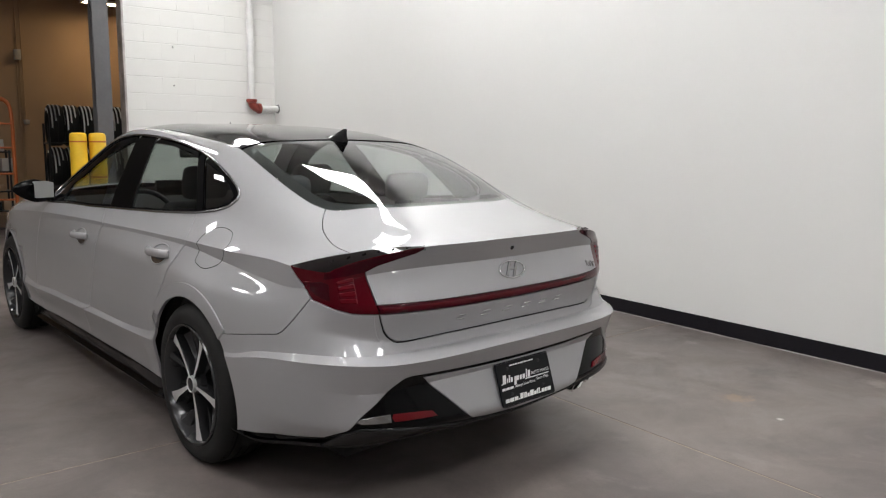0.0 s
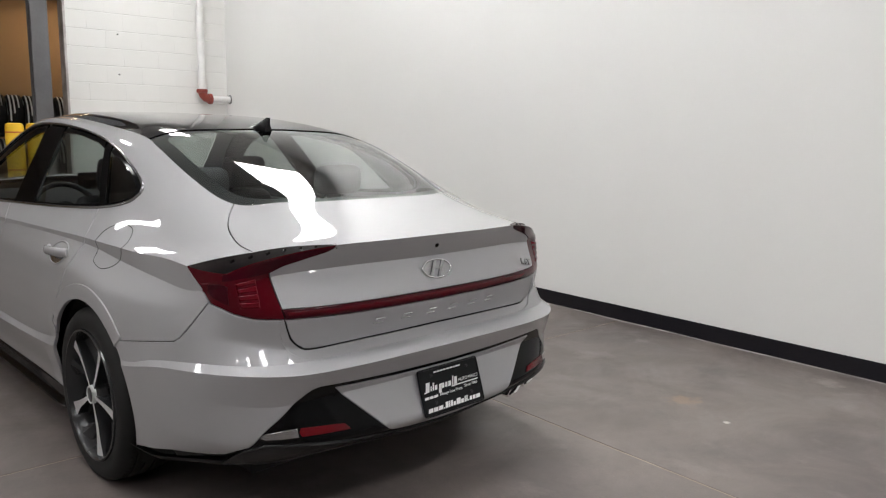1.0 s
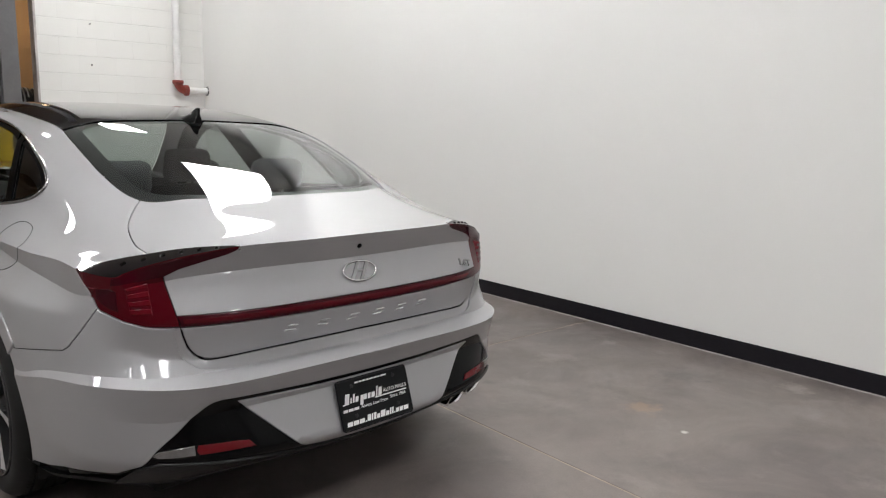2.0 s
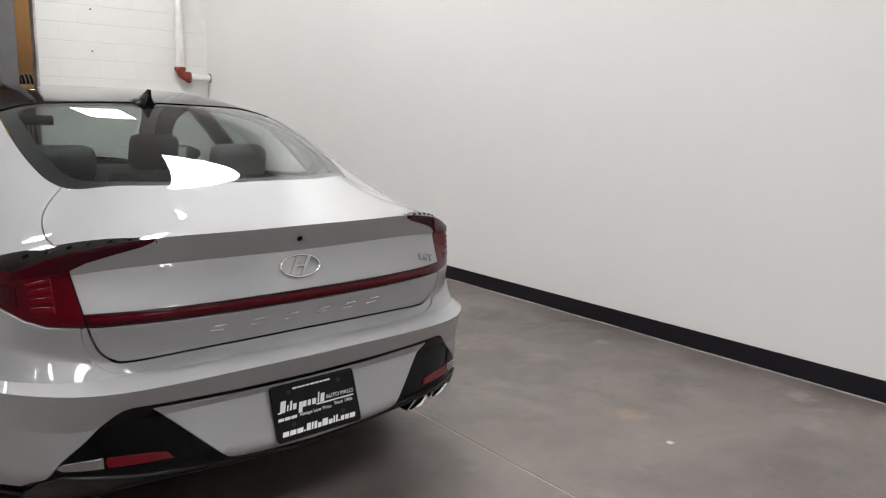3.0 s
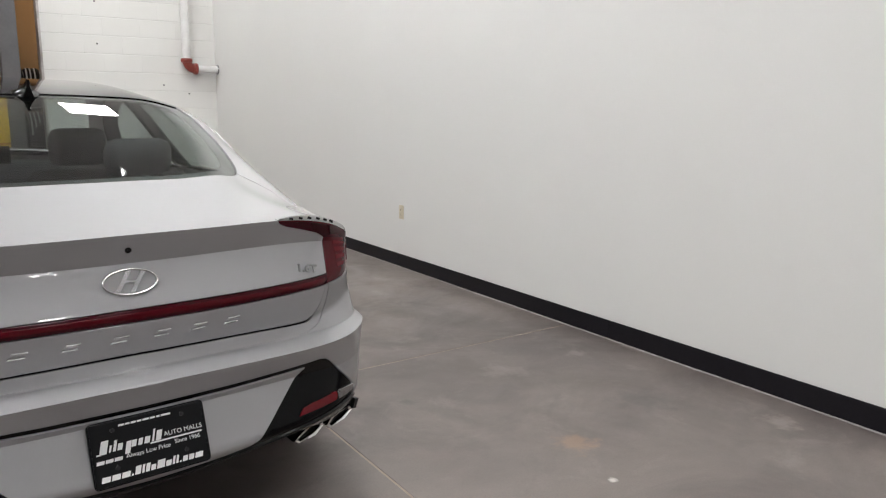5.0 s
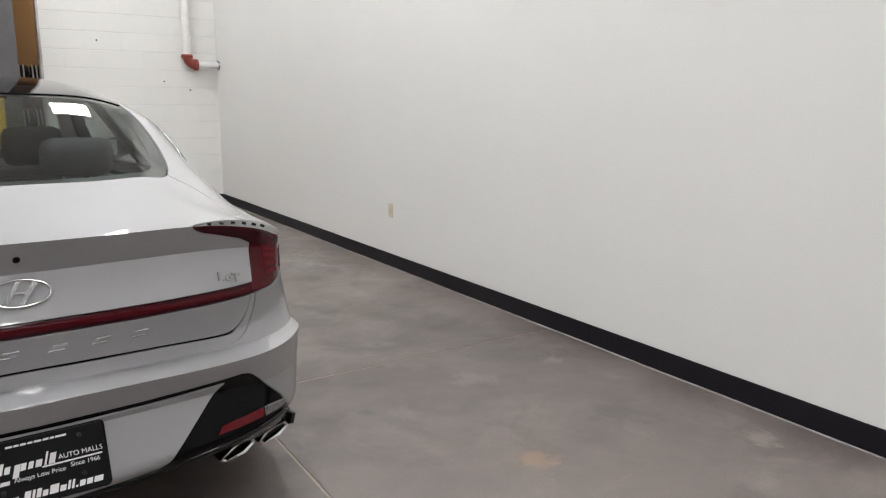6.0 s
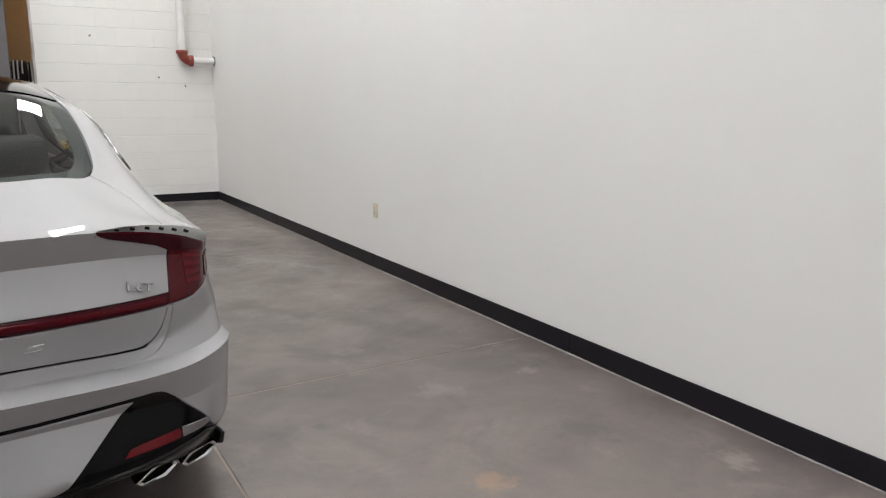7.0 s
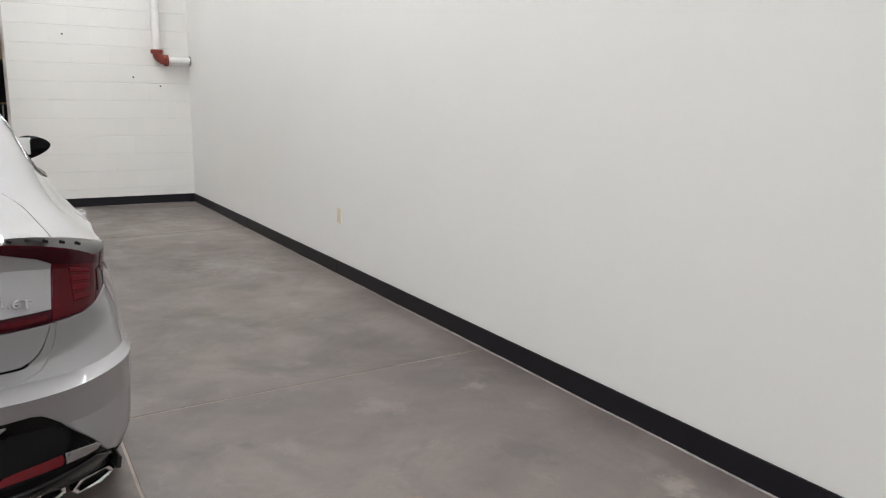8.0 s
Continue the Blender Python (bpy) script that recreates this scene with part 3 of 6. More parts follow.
# north wall: painted blocks in running bond on a mortar core
WALL_END = 3.035
wall_north = structure("wall_north", (WALL_END + .02, WALL_Y + .004, 0), (WALL_X, WALL_Y + .22, CEILING), MORTAR, label="white painted concrete block wall")
BH, BL, J = .2195, .44, .0055
shared = {}
row, z = 0, 0.0
while z < CEILING - .02:
    top_z = min(z + BH, CEILING) - J
    x = WALL_X - (BL * .64 if row % 2 else BL * .14)
    edge = WALL_X
    while edge > WALL_END + .03:
        x0 = max(x, WALL_END + .012)
        w = round(edge - x0 - .0006, 4)
        key = (w, round(top_z - z, 4))
        if key not in shared:
            bm = bmesh.new()
            add_box(bm, (-w / 2, -.0012, 0), (w / 2, .05, top_z - z))
            edges = [e for e in bm.edges if all(v.co.y < .01 for v in e.verts) and abs(e.verts[0].co.z - e.verts[1].co.z) < .01]
            bmesh.ops.bevel(bm, geom=edges, offset=.003, segments=1, affect="EDGES")
            me = bpy.data.meshes.new("block")
            bm.to_mesh(me)
            bm.free()
            me.materials.append(BLOCK_PAINT)
            shared[key] = me
        ob = new("block", shared[key])
        ob.parent = wall_north
        ob.location = ((x0 + edge) / 2, WALL_Y + random.uniform(-.0006, .0002), z)
        edge, x = x0, x0 - BL
    z += BH
    row += 1
# steel-lined end of the block wall
bm = bmesh.new()
add_box(bm, (WALL_END - .006, WALL_Y - .006, 0), (WALL_END + .014, WALL_Y + .23, CEILING), .002)
add_box(bm, (WALL_END - .006, WALL_Y - .0075, 0), (WALL_END + .022, WALL_Y - .0034, CEILING), .0015)
tagged(part("trim_jamb", bm, STEEL_JAMB, None, "grey steel jamb with a painted corner"), kind="structure")

# baseboards with a sealant bead
for name, a, b2 in (("baseboard_east", (WALL_X - .010, Y0, 0), (WALL_X - .0005, WALL_Y - .012, .112)), ("baseboard_north", (WALL_END + .06, WALL_Y - .012, 0), (WALL_X - .0005, WALL_Y - .0045, .112))):
    bm = bmesh.new()
    long = 1 if name.endswith("east") else 0
    start, stop = a[long], b2[long]
    n = max(1, round((stop - start) / 2.44))
    for k in range(n):
        lo, hi = list(a), list(b2)
        lo[long] = start + (stop - start) * k / n + .0006
        hi[long] = start + (stop - start) * (k + 1) / n - .0006
        add_box(bm, lo, hi, .0025)
    tagged(part(name, bm, BASE_RUBBER, None, "black rubber wall base", smooth=0), kind="structure")
bm = bmesh.new()
add_tube(bm, [(WALL_X - .014 + .003 * math.sin(y * 5.1) * math.sin(y * 1.7), y, .001) for y in np.arange(Y0 + .05, WALL_Y - .02, .12)], .0052, 6)
add_tube(bm, [(x, WALL_Y - .017 + .002 * math.sin(x * 7), .001) for x in np.arange(WALL_END + .08, WALL_X - .02, .12)], .005, 6)
tagged(part("trim_sealant", bm, CAULK, None), kind="structure")

# unseen ceiling panels and strips: some placed from reflections, others added as fill
PANEL_GLOW = bpy.data.materials.new("panel_glow")
PANEL_GLOW.use_nodes = True
glow = PANEL_GLOW.node_tree.nodes["Principled BSDF"]
glow.inputs["Base Color"].default_value = (0.8, 0.8, 0.8, 1)
glow.inputs["Emission Color"].default_value = (0.99, 0.992, 0.985, 1)
glow.inputs["Emission Strength"].default_value = PANEL_POWER
WARM_GLOW = bpy.data.materials.new("warm_tube_glow")
WARM_GLOW.use_nodes = True
glow = WARM_GLOW.node_tree.nodes["Principled BSDF"]
glow.inputs["Emission Color"].default_value = (1.0, 0.72, 0.40, 1)
glow.inputs["Emission Strength"].default_value = WARM_POWER


def ceiling_light(x, y, z, w, h, label, glow_mat, group):
    t = thing("ceiling_light", pose(x, y, z), label, "ceiling light", group)
    bm = bmesh.new()
    for lo, hi in (((-w / 2 - .025, -h / 2 - .025, 0), (w / 2 + .025, -h / 2, .05)), ((-w / 2 - .025, h / 2, 0), (w / 2 + .025, h / 2 + .025, .05)), ((-w / 2 - .025, -h / 2, 0), (-w / 2, h / 2, .05)), ((w / 2, -h / 2, 0), (w / 2 + .025, h / 2, .05)), ((-w / 2, -h / 2, .035), (w / 2, h / 2, .05))):
        add_box(bm, lo, hi)
    part("frame", bm, PIPE_WHITE, t, smooth=0)
    bm = bmesh.new()
    add_box(bm, (-w / 2, -h / 2, .010), (w / 2, h / 2, .016))
    part("diffuser", bm, glow_mat, t, smooth=0)
    return t


# panels at y 6.00 and 8.95 follow reflections; the rest are added fill
for x, y, wide, long in ((3.70, -6.2, .6, 1.2), (3.70, -1.2, .6, 1.2), (2.60, 2.2, .6, 1.2), (0.60, 2.2, .6, 1.2), (3.80, 4.15, .6, 1.0), (4.10, 6.00, 1.1, .70), (3.55, 8.95, .6, 1.2), (1.05, -1.2, .6, 1.2), (-1.60, -1.2, .6, 1.2)):
    ceiling_light(x, y, CEILING - .05, wide, long, "unseen flat white ceiling light panel", PANEL_GLOW, "studio ceiling lights")
for x, y in ((1.05, 8.95), (-1.60, 2.85), (-1.60, 5.90), (-1.60, 8.95), (-4.90, -1.2), (-4.90, 2.85), (-4.90, 5.9), (-4.90, 8.95)):
    ceiling_light(x, y, CEILING - .05, .40, 1.20, "unseen slim white ceiling light strip", PANEL_GLOW, "studio ceiling strips")
for x, y in ((4.35, 16.0),):
    hung = ceiling_light(x, y, 3.95, 1.2, .28, "warm fluorescent light over the workshop", WARM_GLOW, "workshop ceiling lights")
    for dx in (-.5, .5):
        bm = bmesh.new()
        add_tube(bm, [(dx, 0, .05), (dx, 0, CEILING - 3.95)], .006, 8)
        part("hanging_rod", bm, STEEL_GREY, hung, smooth=1.0)

# ---- the car ----
# x to its right, y ahead of the rear axle, z up
CAR = pose(2.261, 3.276, 0, 0, 0, 4.91)
car = thing("sedan_car", CAR, "silver grey four-door sedan parked on concrete floor", "car")

# upper skin: rows from the spoiler edge forward, columns from the middle to the shoulder
UPPER = [
    [(0, -0.990, 0.988), (0.250, -0.983, 0.987), (0.436, -0.958, 0.984), (0.580, -0.915, 0.966), (0.680, -0.862, 0.940), (0.735, -0.825, 0.917), (0.760, -0.806, 0.907)],
    [(0, -0.900, 1.0092), (0.250, -0.893, 1.0072), (0.430, -0.870, 1.0012), (0.570, -0.830, 0.9842), (0.680, -0.765, 0.9572), (0.755, -0.720, 0.9312), (0.803, -0.690, 0.9142)],
    [(0, -0.760, 1.0520), (0.250, -0.752, 1.0490), (0.420, -0.735, 1.0410), (0.541, -0.700, 1.0140), (0.666, -0.630, 0.9820), (0.753, -0.560, 0.9490), (0.809, -0.520, 0.9230)],
    [(0, -0.600, 1.104), (0.250, -0.590, 1.101), (0.420, -0.560, 1.093), (0.526, -0.490, 1.075), (0.655, -0.430, 1.052), (0.752, -0.380, 0.975), (0.833, -0.350, 0.925)],
    [(0, -0.350, 1.197), (0.250, -0.340, 1.194), (0.430, -0.320, 1.182), (0.540, -0.280, 1.159), (0.661, -0.220, 1.117), (0.748, -0.180, 1.015), (0.844, -0.150, 0.928)],
    [(0, -0.100, 1.280), (0.240, -0.100, 1.277), (0.430, -0.090, 1.264), (0.549, -0.070, 1.238), (0.660, -0.030, 1.187), (0.750, 0.000, 1.060), (0.849, 0.020, 0.930)],
    [(0, 0.200, 1.360), (0.240, 0.200, 1.356), (0.420, 0.200, 1.347), (0.537, 0.200, 1.321), (0.652, 0.200, 1.260), (0.759, 0.200, 1.085), (0.855, 0.200, 0.932)],
    [(0, 0.600, 1.418), (0.240, 0.600, 1.414), (0.420, 0.600, 1.405), (0.546, 0.600, 1.365), (0.643, 0.600, 1.307), (0.788, 0.600, 1.085), (0.882, 0.600, 0.936)],
    [(0, 1.150, 1.452), (0.240, 1.150, 1.448), (0.420, 1.150, 1.440), (0.551, 1.150, 1.409), (0.638, 1.150, 1.355), (0.806, 1.150, 1.085), (0.906, 1.150, 0.935)],
    [(0, 1.700, 1.421), (0.240, 1.700, 1.417), (0.420, 1.700, 1.407), (0.554, 1.680, 1.378), (0.651, 1.650, 1.312), (0.818, 1.600, 1.075), (0.917, 1.600, 0.928)],
    [(0, 2.250, 1.235), (0.250, 2.230, 1.230), (0.450, 2.180, 1.215), (0.620, 2.120, 1.175), (0.730, 2.080, 1.125), (0.850, 2.050, 1.015), (0.922, 2.050, 0.915)],
    [(0, 2.700, 1.045), (0.250, 2.680, 1.042), (0.500, 2.600, 1.035), (0.700, 2.520, 1.015), (0.800, 2.470, 0.985), (0.870, 2.440, 0.945), (0.915, 2.420, 0.897)],
    [(0, 3.250, 0.975), (0.250, 3.240, 0.972), (0.500, 3.200, 0.965), (0.700, 3.130, 0.945), (0.790, 3.080, 0.925), (0.860, 3.040, 0.895), (0.900, 3.000, 0.855)],
    [(0, 3.850, 0.800), (0.250, 3.840, 0.800), (0.500, 3.780, 0.790), (0.660, 3.680, 0.780), (0.740, 3.580, 0.775), (0.800, 3.480, 0.765), (0.840, 3.400, 0.755)],
]
# lower skin: stations round the car from the middle of the tail, rings from the bottom up
PROFILE = {
    0: [(0, -0.985, 0.285), (0, -1.066, 0.36), (0, -1.020, 0.5), (0, -1.068, 0.602), (0, -0.976, 0.618), (0, -0.966, 0.655), (0, -1.000, 0.775), (0, -0.948, 0.905)],
    2: [(0.44, -0.955, 0.3), (0.45, -1.046, 0.37), (0.46, -0.998, 0.5), (0.47, -1.046, 0.598), (0.46, -0.950, 0.614), (0.45, -0.942, 0.652), (0.445, -0.974, 0.775), (0.44, -0.922, 0.905)],
    4: [(0.69, -0.86, 0.285), (0.70, -0.93, 0.37), (0.70, -0.928, 0.49), (0.700, -0.960, 0.598), (0.684, -0.912, 0.618), (0.665, -0.884, 0.670), (0.663, -0.900, 0.775), (0.672, -0.858, 0.885)],
    6: [(0.825, -0.64, 0.265), (0.840, -0.712, 0.37), (0.843, -0.732, 0.5), (0.843, -0.748, 0.594), (0.822, -0.738, 0.616), (0.799, -0.754, 0.7), (0.775, -0.782, 0.78), (0.763, -0.797, 0.86)],
    7: [(0.86, -0.49, 0.235), (0.872, -0.55, 0.37), (0.875, -0.575, 0.48), (0.874, -0.596, 0.58), (0.858, -0.594, 0.600), (0.842, -0.63, 0.69), (0.822, -0.65, 0.775), (0.800, -0.672, 0.838)],
    8: [(0.878, -0.4, 0.235), (0.885, -0.44, 0.37), (0.89, -0.46, 0.46), (0.897, -0.48, 0.562), (0.885, -0.478, 0.580), (0.868, -0.5, 0.68), (0.849, -0.51, 0.77), (0.812, -0.518, 0.843)],
    9: [(0.886, -0.31, 0.235), (0.899, -0.32, 0.37), (0.904, -0.33, 0.45), (0.907, -0.34, 0.535), (0.901, -0.340, 0.550), (0.897, -0.345, 0.66), (0.880, -0.35, 0.77), (0.829, -0.35, 0.862)],
    10: [(0.89, -0.15, 0.235), (0.906, -0.15, 0.36), (0.914, -0.15, 0.44), (0.918, -0.15, 0.52), (0.919, -0.15, 0.56), (0.915, -0.15, 0.66), (0.900, -0.15, 0.78), (0.842, -0.15, 0.884)],
    12: [(0.885, 0.2, 0.225), (0.905, 0.2, 0.35), (.920, .2, .46), (0.921, 0.2, 0.52), (0.924, 0.2, 0.57), (0.924, 0.2, 0.68), (0.910, 0.2, 0.81), (0.854, 0.2, 0.910)],
    13: [(0.875, 0.6, 0.215), (0.895, 0.6, 0.34), (.931, .6, .452), (0.915, 0.6, 0.474), (0.923, 0.6, 0.58), (0.928, 0.6, 0.7), (0.921, 0.6, 0.82), (0.882, 0.6, 0.919)],
    14: [(0.875, 1.15, 0.21), (0.895, 1.15, 0.33), (.932, 1.15, .44), (0.915, 1.15, 0.464), (0.925, 1.15, 0.58), (0.932, 1.15, 0.7), (0.929, 1.15, 0.82), (0.906, 1.15, 0.917)],
    15: [(0.875, 1.6, 0.21), (0.895, 1.6, 0.33), (.931, 1.6, .43), (0.917, 1.6, 0.456), (0.926, 1.6, 0.58), (0.934, 1.6, 0.7), (0.932, 1.6, 0.81), (0.918, 1.6, 0.905)],
    16: [(.88, 2.05, .21), (.898, 2.05, .33), (.934, 2.05, .42), (.918, 2.05, .446), (.925, 2.05, .58), (.932, 2.05, .69), (.932, 2.05, .79), (.924, 2.05, .880)],
    17: [(.885, 2.45, .21), (.905, 2.45, .33), (.936, 2.45, .41), (.920, 2.45, .438), (.926, 2.45, .58), (.929, 2.45, .68), (.928, 2.44, .77), (.921, 2.43, .850)],
    18: [(.89, 3.00, .22), (.908, 3.00, .33), (.915, 3.00, .42), (.919, 3.00, .52), (.920, 3.00, .58), (.919, 3.00, .66), (.914, 3.00, .74), (.908, 3.00, .80)],
    19: [(.82, 3.55, .22), (.85, 3.55, .33), (.86, 3.52, .42), (.86, 3.50, .50), (.86, 3.48, .56), (.855, 3.46, .62), (.85, 3.44, .67), (.845, 3.42, .715)],
}
edge_ring = UPPER[0] + [row[6] for row in UPPER[1:]]
stations = sorted(PROFILE)


def spline_of(knots, values, at, even):
    """A cubic spline through values at knots; its start is level (even) or straight."""
    count, gaps = len(knots), np.diff(knots).astype(float)
    m, rhs = np.zeros((count, count)), np.zeros(count)
    rise = np.diff(values) / gaps
    for i in range(1, count - 1):
        m[i, i - 1:i + 2] = gaps[i - 1], 2 * (gaps[i - 1] + gaps[i]), gaps[i]
        rhs[i] = 6 * (rise[i] - rise[i - 1])
    m[-1, -1] = 1
    if even:
        m[0, :2], rhs[0] = (2 * gaps[0], gaps[0]), 6 * rise[0]
    else:
        m[0, 0] = 1
    bend = np.linalg.solve(m, rhs)
    i = min(max(int(np.searchsorted(knots, at, side="right")) - 1, 0), count - 2)
    h, a, b = gaps[i], knots[i + 1] - at, at - knots[i]
    return (bend[i] * a**3 + bend[i + 1] * b**3) / (6 * h) + (values[i] / h - bend[i] * h / 6) * a + (values[i + 1] / h - bend[i + 1] * h / 6) * b


LOWER = []
for i in range(20):
    station = [tuple(spline_of(stations, [PROFILE[k][ring][axis] for k in stations], i, axis > 0) for axis in range(3)) for ring in range(8)]
    LOWER.append(station + [edge_ring[i]])
upper = Surface(UPPER, 1, smooth=(0, 1))
lower = Surface(LOWER, 0, sharp=((1, .85), (2, .95), (3, 1.0), (4, .9), (5, .35), (6, .6), (7, 1.0)))

REAR, SIDE, TOP = (0, 2), (1, 2), (0, 1)


def rear(points, step=0.012, hi=(8, 8)):
    return [tuple(p) for p in lower.find(dense(points, step), REAR, (0, 0), hi)]


def flank(points, step=0.014, lo=(5.5, 0)):
    return [tuple(p) for p in lower.find(dense(points, step), SIDE, lo, (19, 8))]


def top(points, step=0.012, lo=(0, 0), hi=(13, 6)):
    return [tuple(p) for p in upper.find(dense(points, step), TOP, lo, hi)]


def glasshouse(points, step=0.014):
    return [tuple(p) for p in upper.find(dense(points, step), SIDE, (2.0, 2.2), (13, 6))]


def ring_run(v, u0, u1, n=24):
    return [(u0 + (u1 - u0) * i / n, v) for i in range(n + 1)]


def col_run(u, v0, v1, n=8):
    return [(u, v0 + (v1 - v0) * i / n) for i in range(n + 1)]


def lower_u(x=None, y=None, z=0.5):
    """The station at which a ring height shows x (tail) or y (flank)."""
    return tuple(lower.find([(x, z)], REAR, (0, 0), (8, 8))[0]) if x is not None else tuple(lower.find([(y, z)], SIDE, (5.5, 0), (19, 8))[0])


def arch(cy, r, a0, a1, n=26, cz=0.34):
    return [(cy + r * math.cos(a0 + (a1 - a0) * i / n), cz + r * math.sin(a0 + (a1 - a0) * i / n)) for i in range(n + 1)]


FRONT_Y = 3.02
# --- tail: lid, light bar, lamps, bumper
BAR_LOW = [(0, .755), (.3, .756), (.616, .759)]
BAR_TOP = [(0, .790), (.3, .790), (.622, .792)]
LAMP_INNER = [(.616, .759), (.622, .792), (.637, .905)]
WING_LOW = [(.637, .905), (.60, .925), (.53, .946), (.470, .962), (.448, .972)]
lid_low_edge = curve_through([(.616, .757), (.606, .722), (.588, .684), (.555, .656), (.50, .648), (.30, .653), (0, .657)], 6)
reveal_edge = curve_through([(.630, .757), (.626, .722), (.612, .675), (.585, .641), (.54, .622), (.47, .6155), (.25, .617), (0, .6195)], 6)
tip = lower_u(x=.437, z=.98)

outline = rear(BAR_TOP + LAMP_INNER[2:] + WING_LOW[1:]) + [(tip[0], 8.0)] + ring_run(8.0, tip[0], 0, 12) + rear([(0, .975), (0, .79)])
trunk_lid = skin_object("trunk_lid", skin(lower, outline, .25, .125, gap=.001, weld_mid=True), PAINT, car, "silver boot lid with a ducktail spoiler edge", both=True)
outline = rear(lid_low_edge[::-1] + [(.616, .757)] + BAR_LOW[::-1] + [(0, .657)])
skin_object("lid_lower_panel", skin(lower, outline, .25, .125, gap=.0025, edge=.003, weld_mid=True), PAINT, car, both=True)
outline = rear(BAR_LOW + BAR_TOP[::-1] + [(0, .755)])
skin_object("light_bar", skin(lower, outline, .25, .125, gap=.001, edge=.003, lift=.003, weld_mid=True), RED_DEEP, car, "thin dark red tail light bar", both=True)
outline = rear([(0, .764), (.3, .765), (.606, .768), (.609, .782), (.3, .781), (0, .781), (0, .764)])
skin_object("light_guide", skin(lower, outline, .25, .125, gap=.0, edge=.002, thick=.002, lift=.0042, weld_mid=True), RED_LENS, car, both=True)

LAMP_OUT = [(-.655, .913), (-.71, .860), (-.752, .812)]
SEAM = [(-.262, .612), (-.33, .620), (-.50, .648), (-.62, .668), (-.65, .685), (-.69, .730), (-.752, .812)]
lamp_low = [(.616, .759), (.66, .760), (.70, .764), (.745, .780), (.782, .805)]
for side in (-1, 1):
    low = rear(lamp_low, .01)
    out = flank(LAMP_OUT, .01, (4.5, 3))
    edge_u = lower_u(y=-.655, z=.91)[0]
    outline = low + out[::-1] + [(edge_u, 8.0)] + ring_run(8.0, edge_u, tip[0], 24)[1:] + rear([(.440, .975)]) + rear(WING_LOW[::-1]) + rear(LAMP_INNER[::-1])
    lamp = skin_object("tail_lamp", skin(lower, outline, .2, .2, gap=.0015, edge=.003), RED_LENS, car, "dark red wraparound tail lamp", side=side)
    # dark wing along the top and a dark divider, a little proud
    wing = rear([(.637, .905), (.60, .925), (.53, .946), (.470, .962), (.448, .972)]) + [(tip[0] + .02, 7.93)] + ring_run(7.93, tip[0] + .1, 6.0, 20) + [(6.0, 7.45)] + rear([(.70, .893)])
    skin_object("lamp_wing", skin(lower, wing, .2, .2, gap=.0, edge=.001, thick=.004, lift=.0025), RED_DEEP, lamp, side=side)
    divider = [(5.75, 7.0), (6.1, 7.3), (6.5, 7.3), (6.45, 6.9), (6.2, 6.6), (5.9, 6.4), (5.6, 6.3)]
    skin_object("lamp_divider", skin(lower, dense(divider, .1, True), .2, .2, gap=0, edge=.001, thick=.004, lift=.0025), RED_DEEP, lamp, side=side)
    for a, b in (((4.05, 6.2), (5.35, 7.1)), ((6.45, 6.95), (6.8, 7.4))):
        blk = [(a[0] + .15, a[1]), (b[0] - .25, a[1]), (b[0], b[1]), (a[0], b[1])]
        skin_object("lamp_element", skin(lower, dense(blk, .1, True), .2, .2, gap=0, edge=.004, thick=.004, lift=.001), RED_LENS, lamp, side=side)
        for k in range(4):
            lo_v, hi_v = (a[1] + (b[1] - a[1]) * (k + d) / 4 for d in (.12, .80))
            lean = .15 * (1 - (k + .5) / 4)
            bar = [(a[0] + lean + .04, lo_v), (b[0] - lean - .12, lo_v), (b[0] - lean - .04, hi_v), (a[0] + lean + .04, hi_v)]
            skin_object("lamp_element", skin(lower, dense(bar, .1, True), .2, .2, gap=0, edge=.003, thick=.003, lift=.0022), RED_GLOW, lamp, side=side)

# bumper cover: from lamps and lid down to the dark lower part
BLACK_TOP = [(0, .531), (.25, .533), (.487, .540), (.54, .542)]
pod = curve_through([(.54, .542), (.568, .534), (.60, .508), (.65, .46), (.70, .41), (.735, .355)], 6)
POD_OUT = [(-.80, .318), (-.58, .285), (-.48, .262), (-.372, .246)]
a_r = .374
arch_a = arch(0, a_r, math.pi * 1.087, math.pi * .62, 20)
outline = rear(BLACK_TOP + pod[1:]) + flank(POD_OUT, .014, (4.5, 0)) + flank([p for p in arch_a if p[1] < .610 and p[0] < -.2]) + flank(SEAM, .014, (4.5, 0)) + rear(lamp_low[::-1][:-1] + [(.632, .759)]) + rear(reveal_edge) + rear([(0, .6195), (0, .531)])
bumper = skin_object("rear_bumper", skin(lower, outline, .25, .125, gap=.001, edge=.003, weld_mid=True), PAINT, car, "silver rear bumper with a sharp crease", both=True)
# the bumper's sunk flange round the lid
outline = rear([(x + .0025 * (x > .3), z - .0030 * (z < .70)) for x, z in lid_low_edge] + [(0, .6155)] + [(x + .004 * (x > .5), z - .004) for x, z in reveal_edge[::-1]] + [(.6185, .757)])
skin_object("bumper_flange", skin(lower, outline, .25, .125, gap=.0, edge=.001, weld_mid=True, lift=-.004), PAINT, car, both=True)
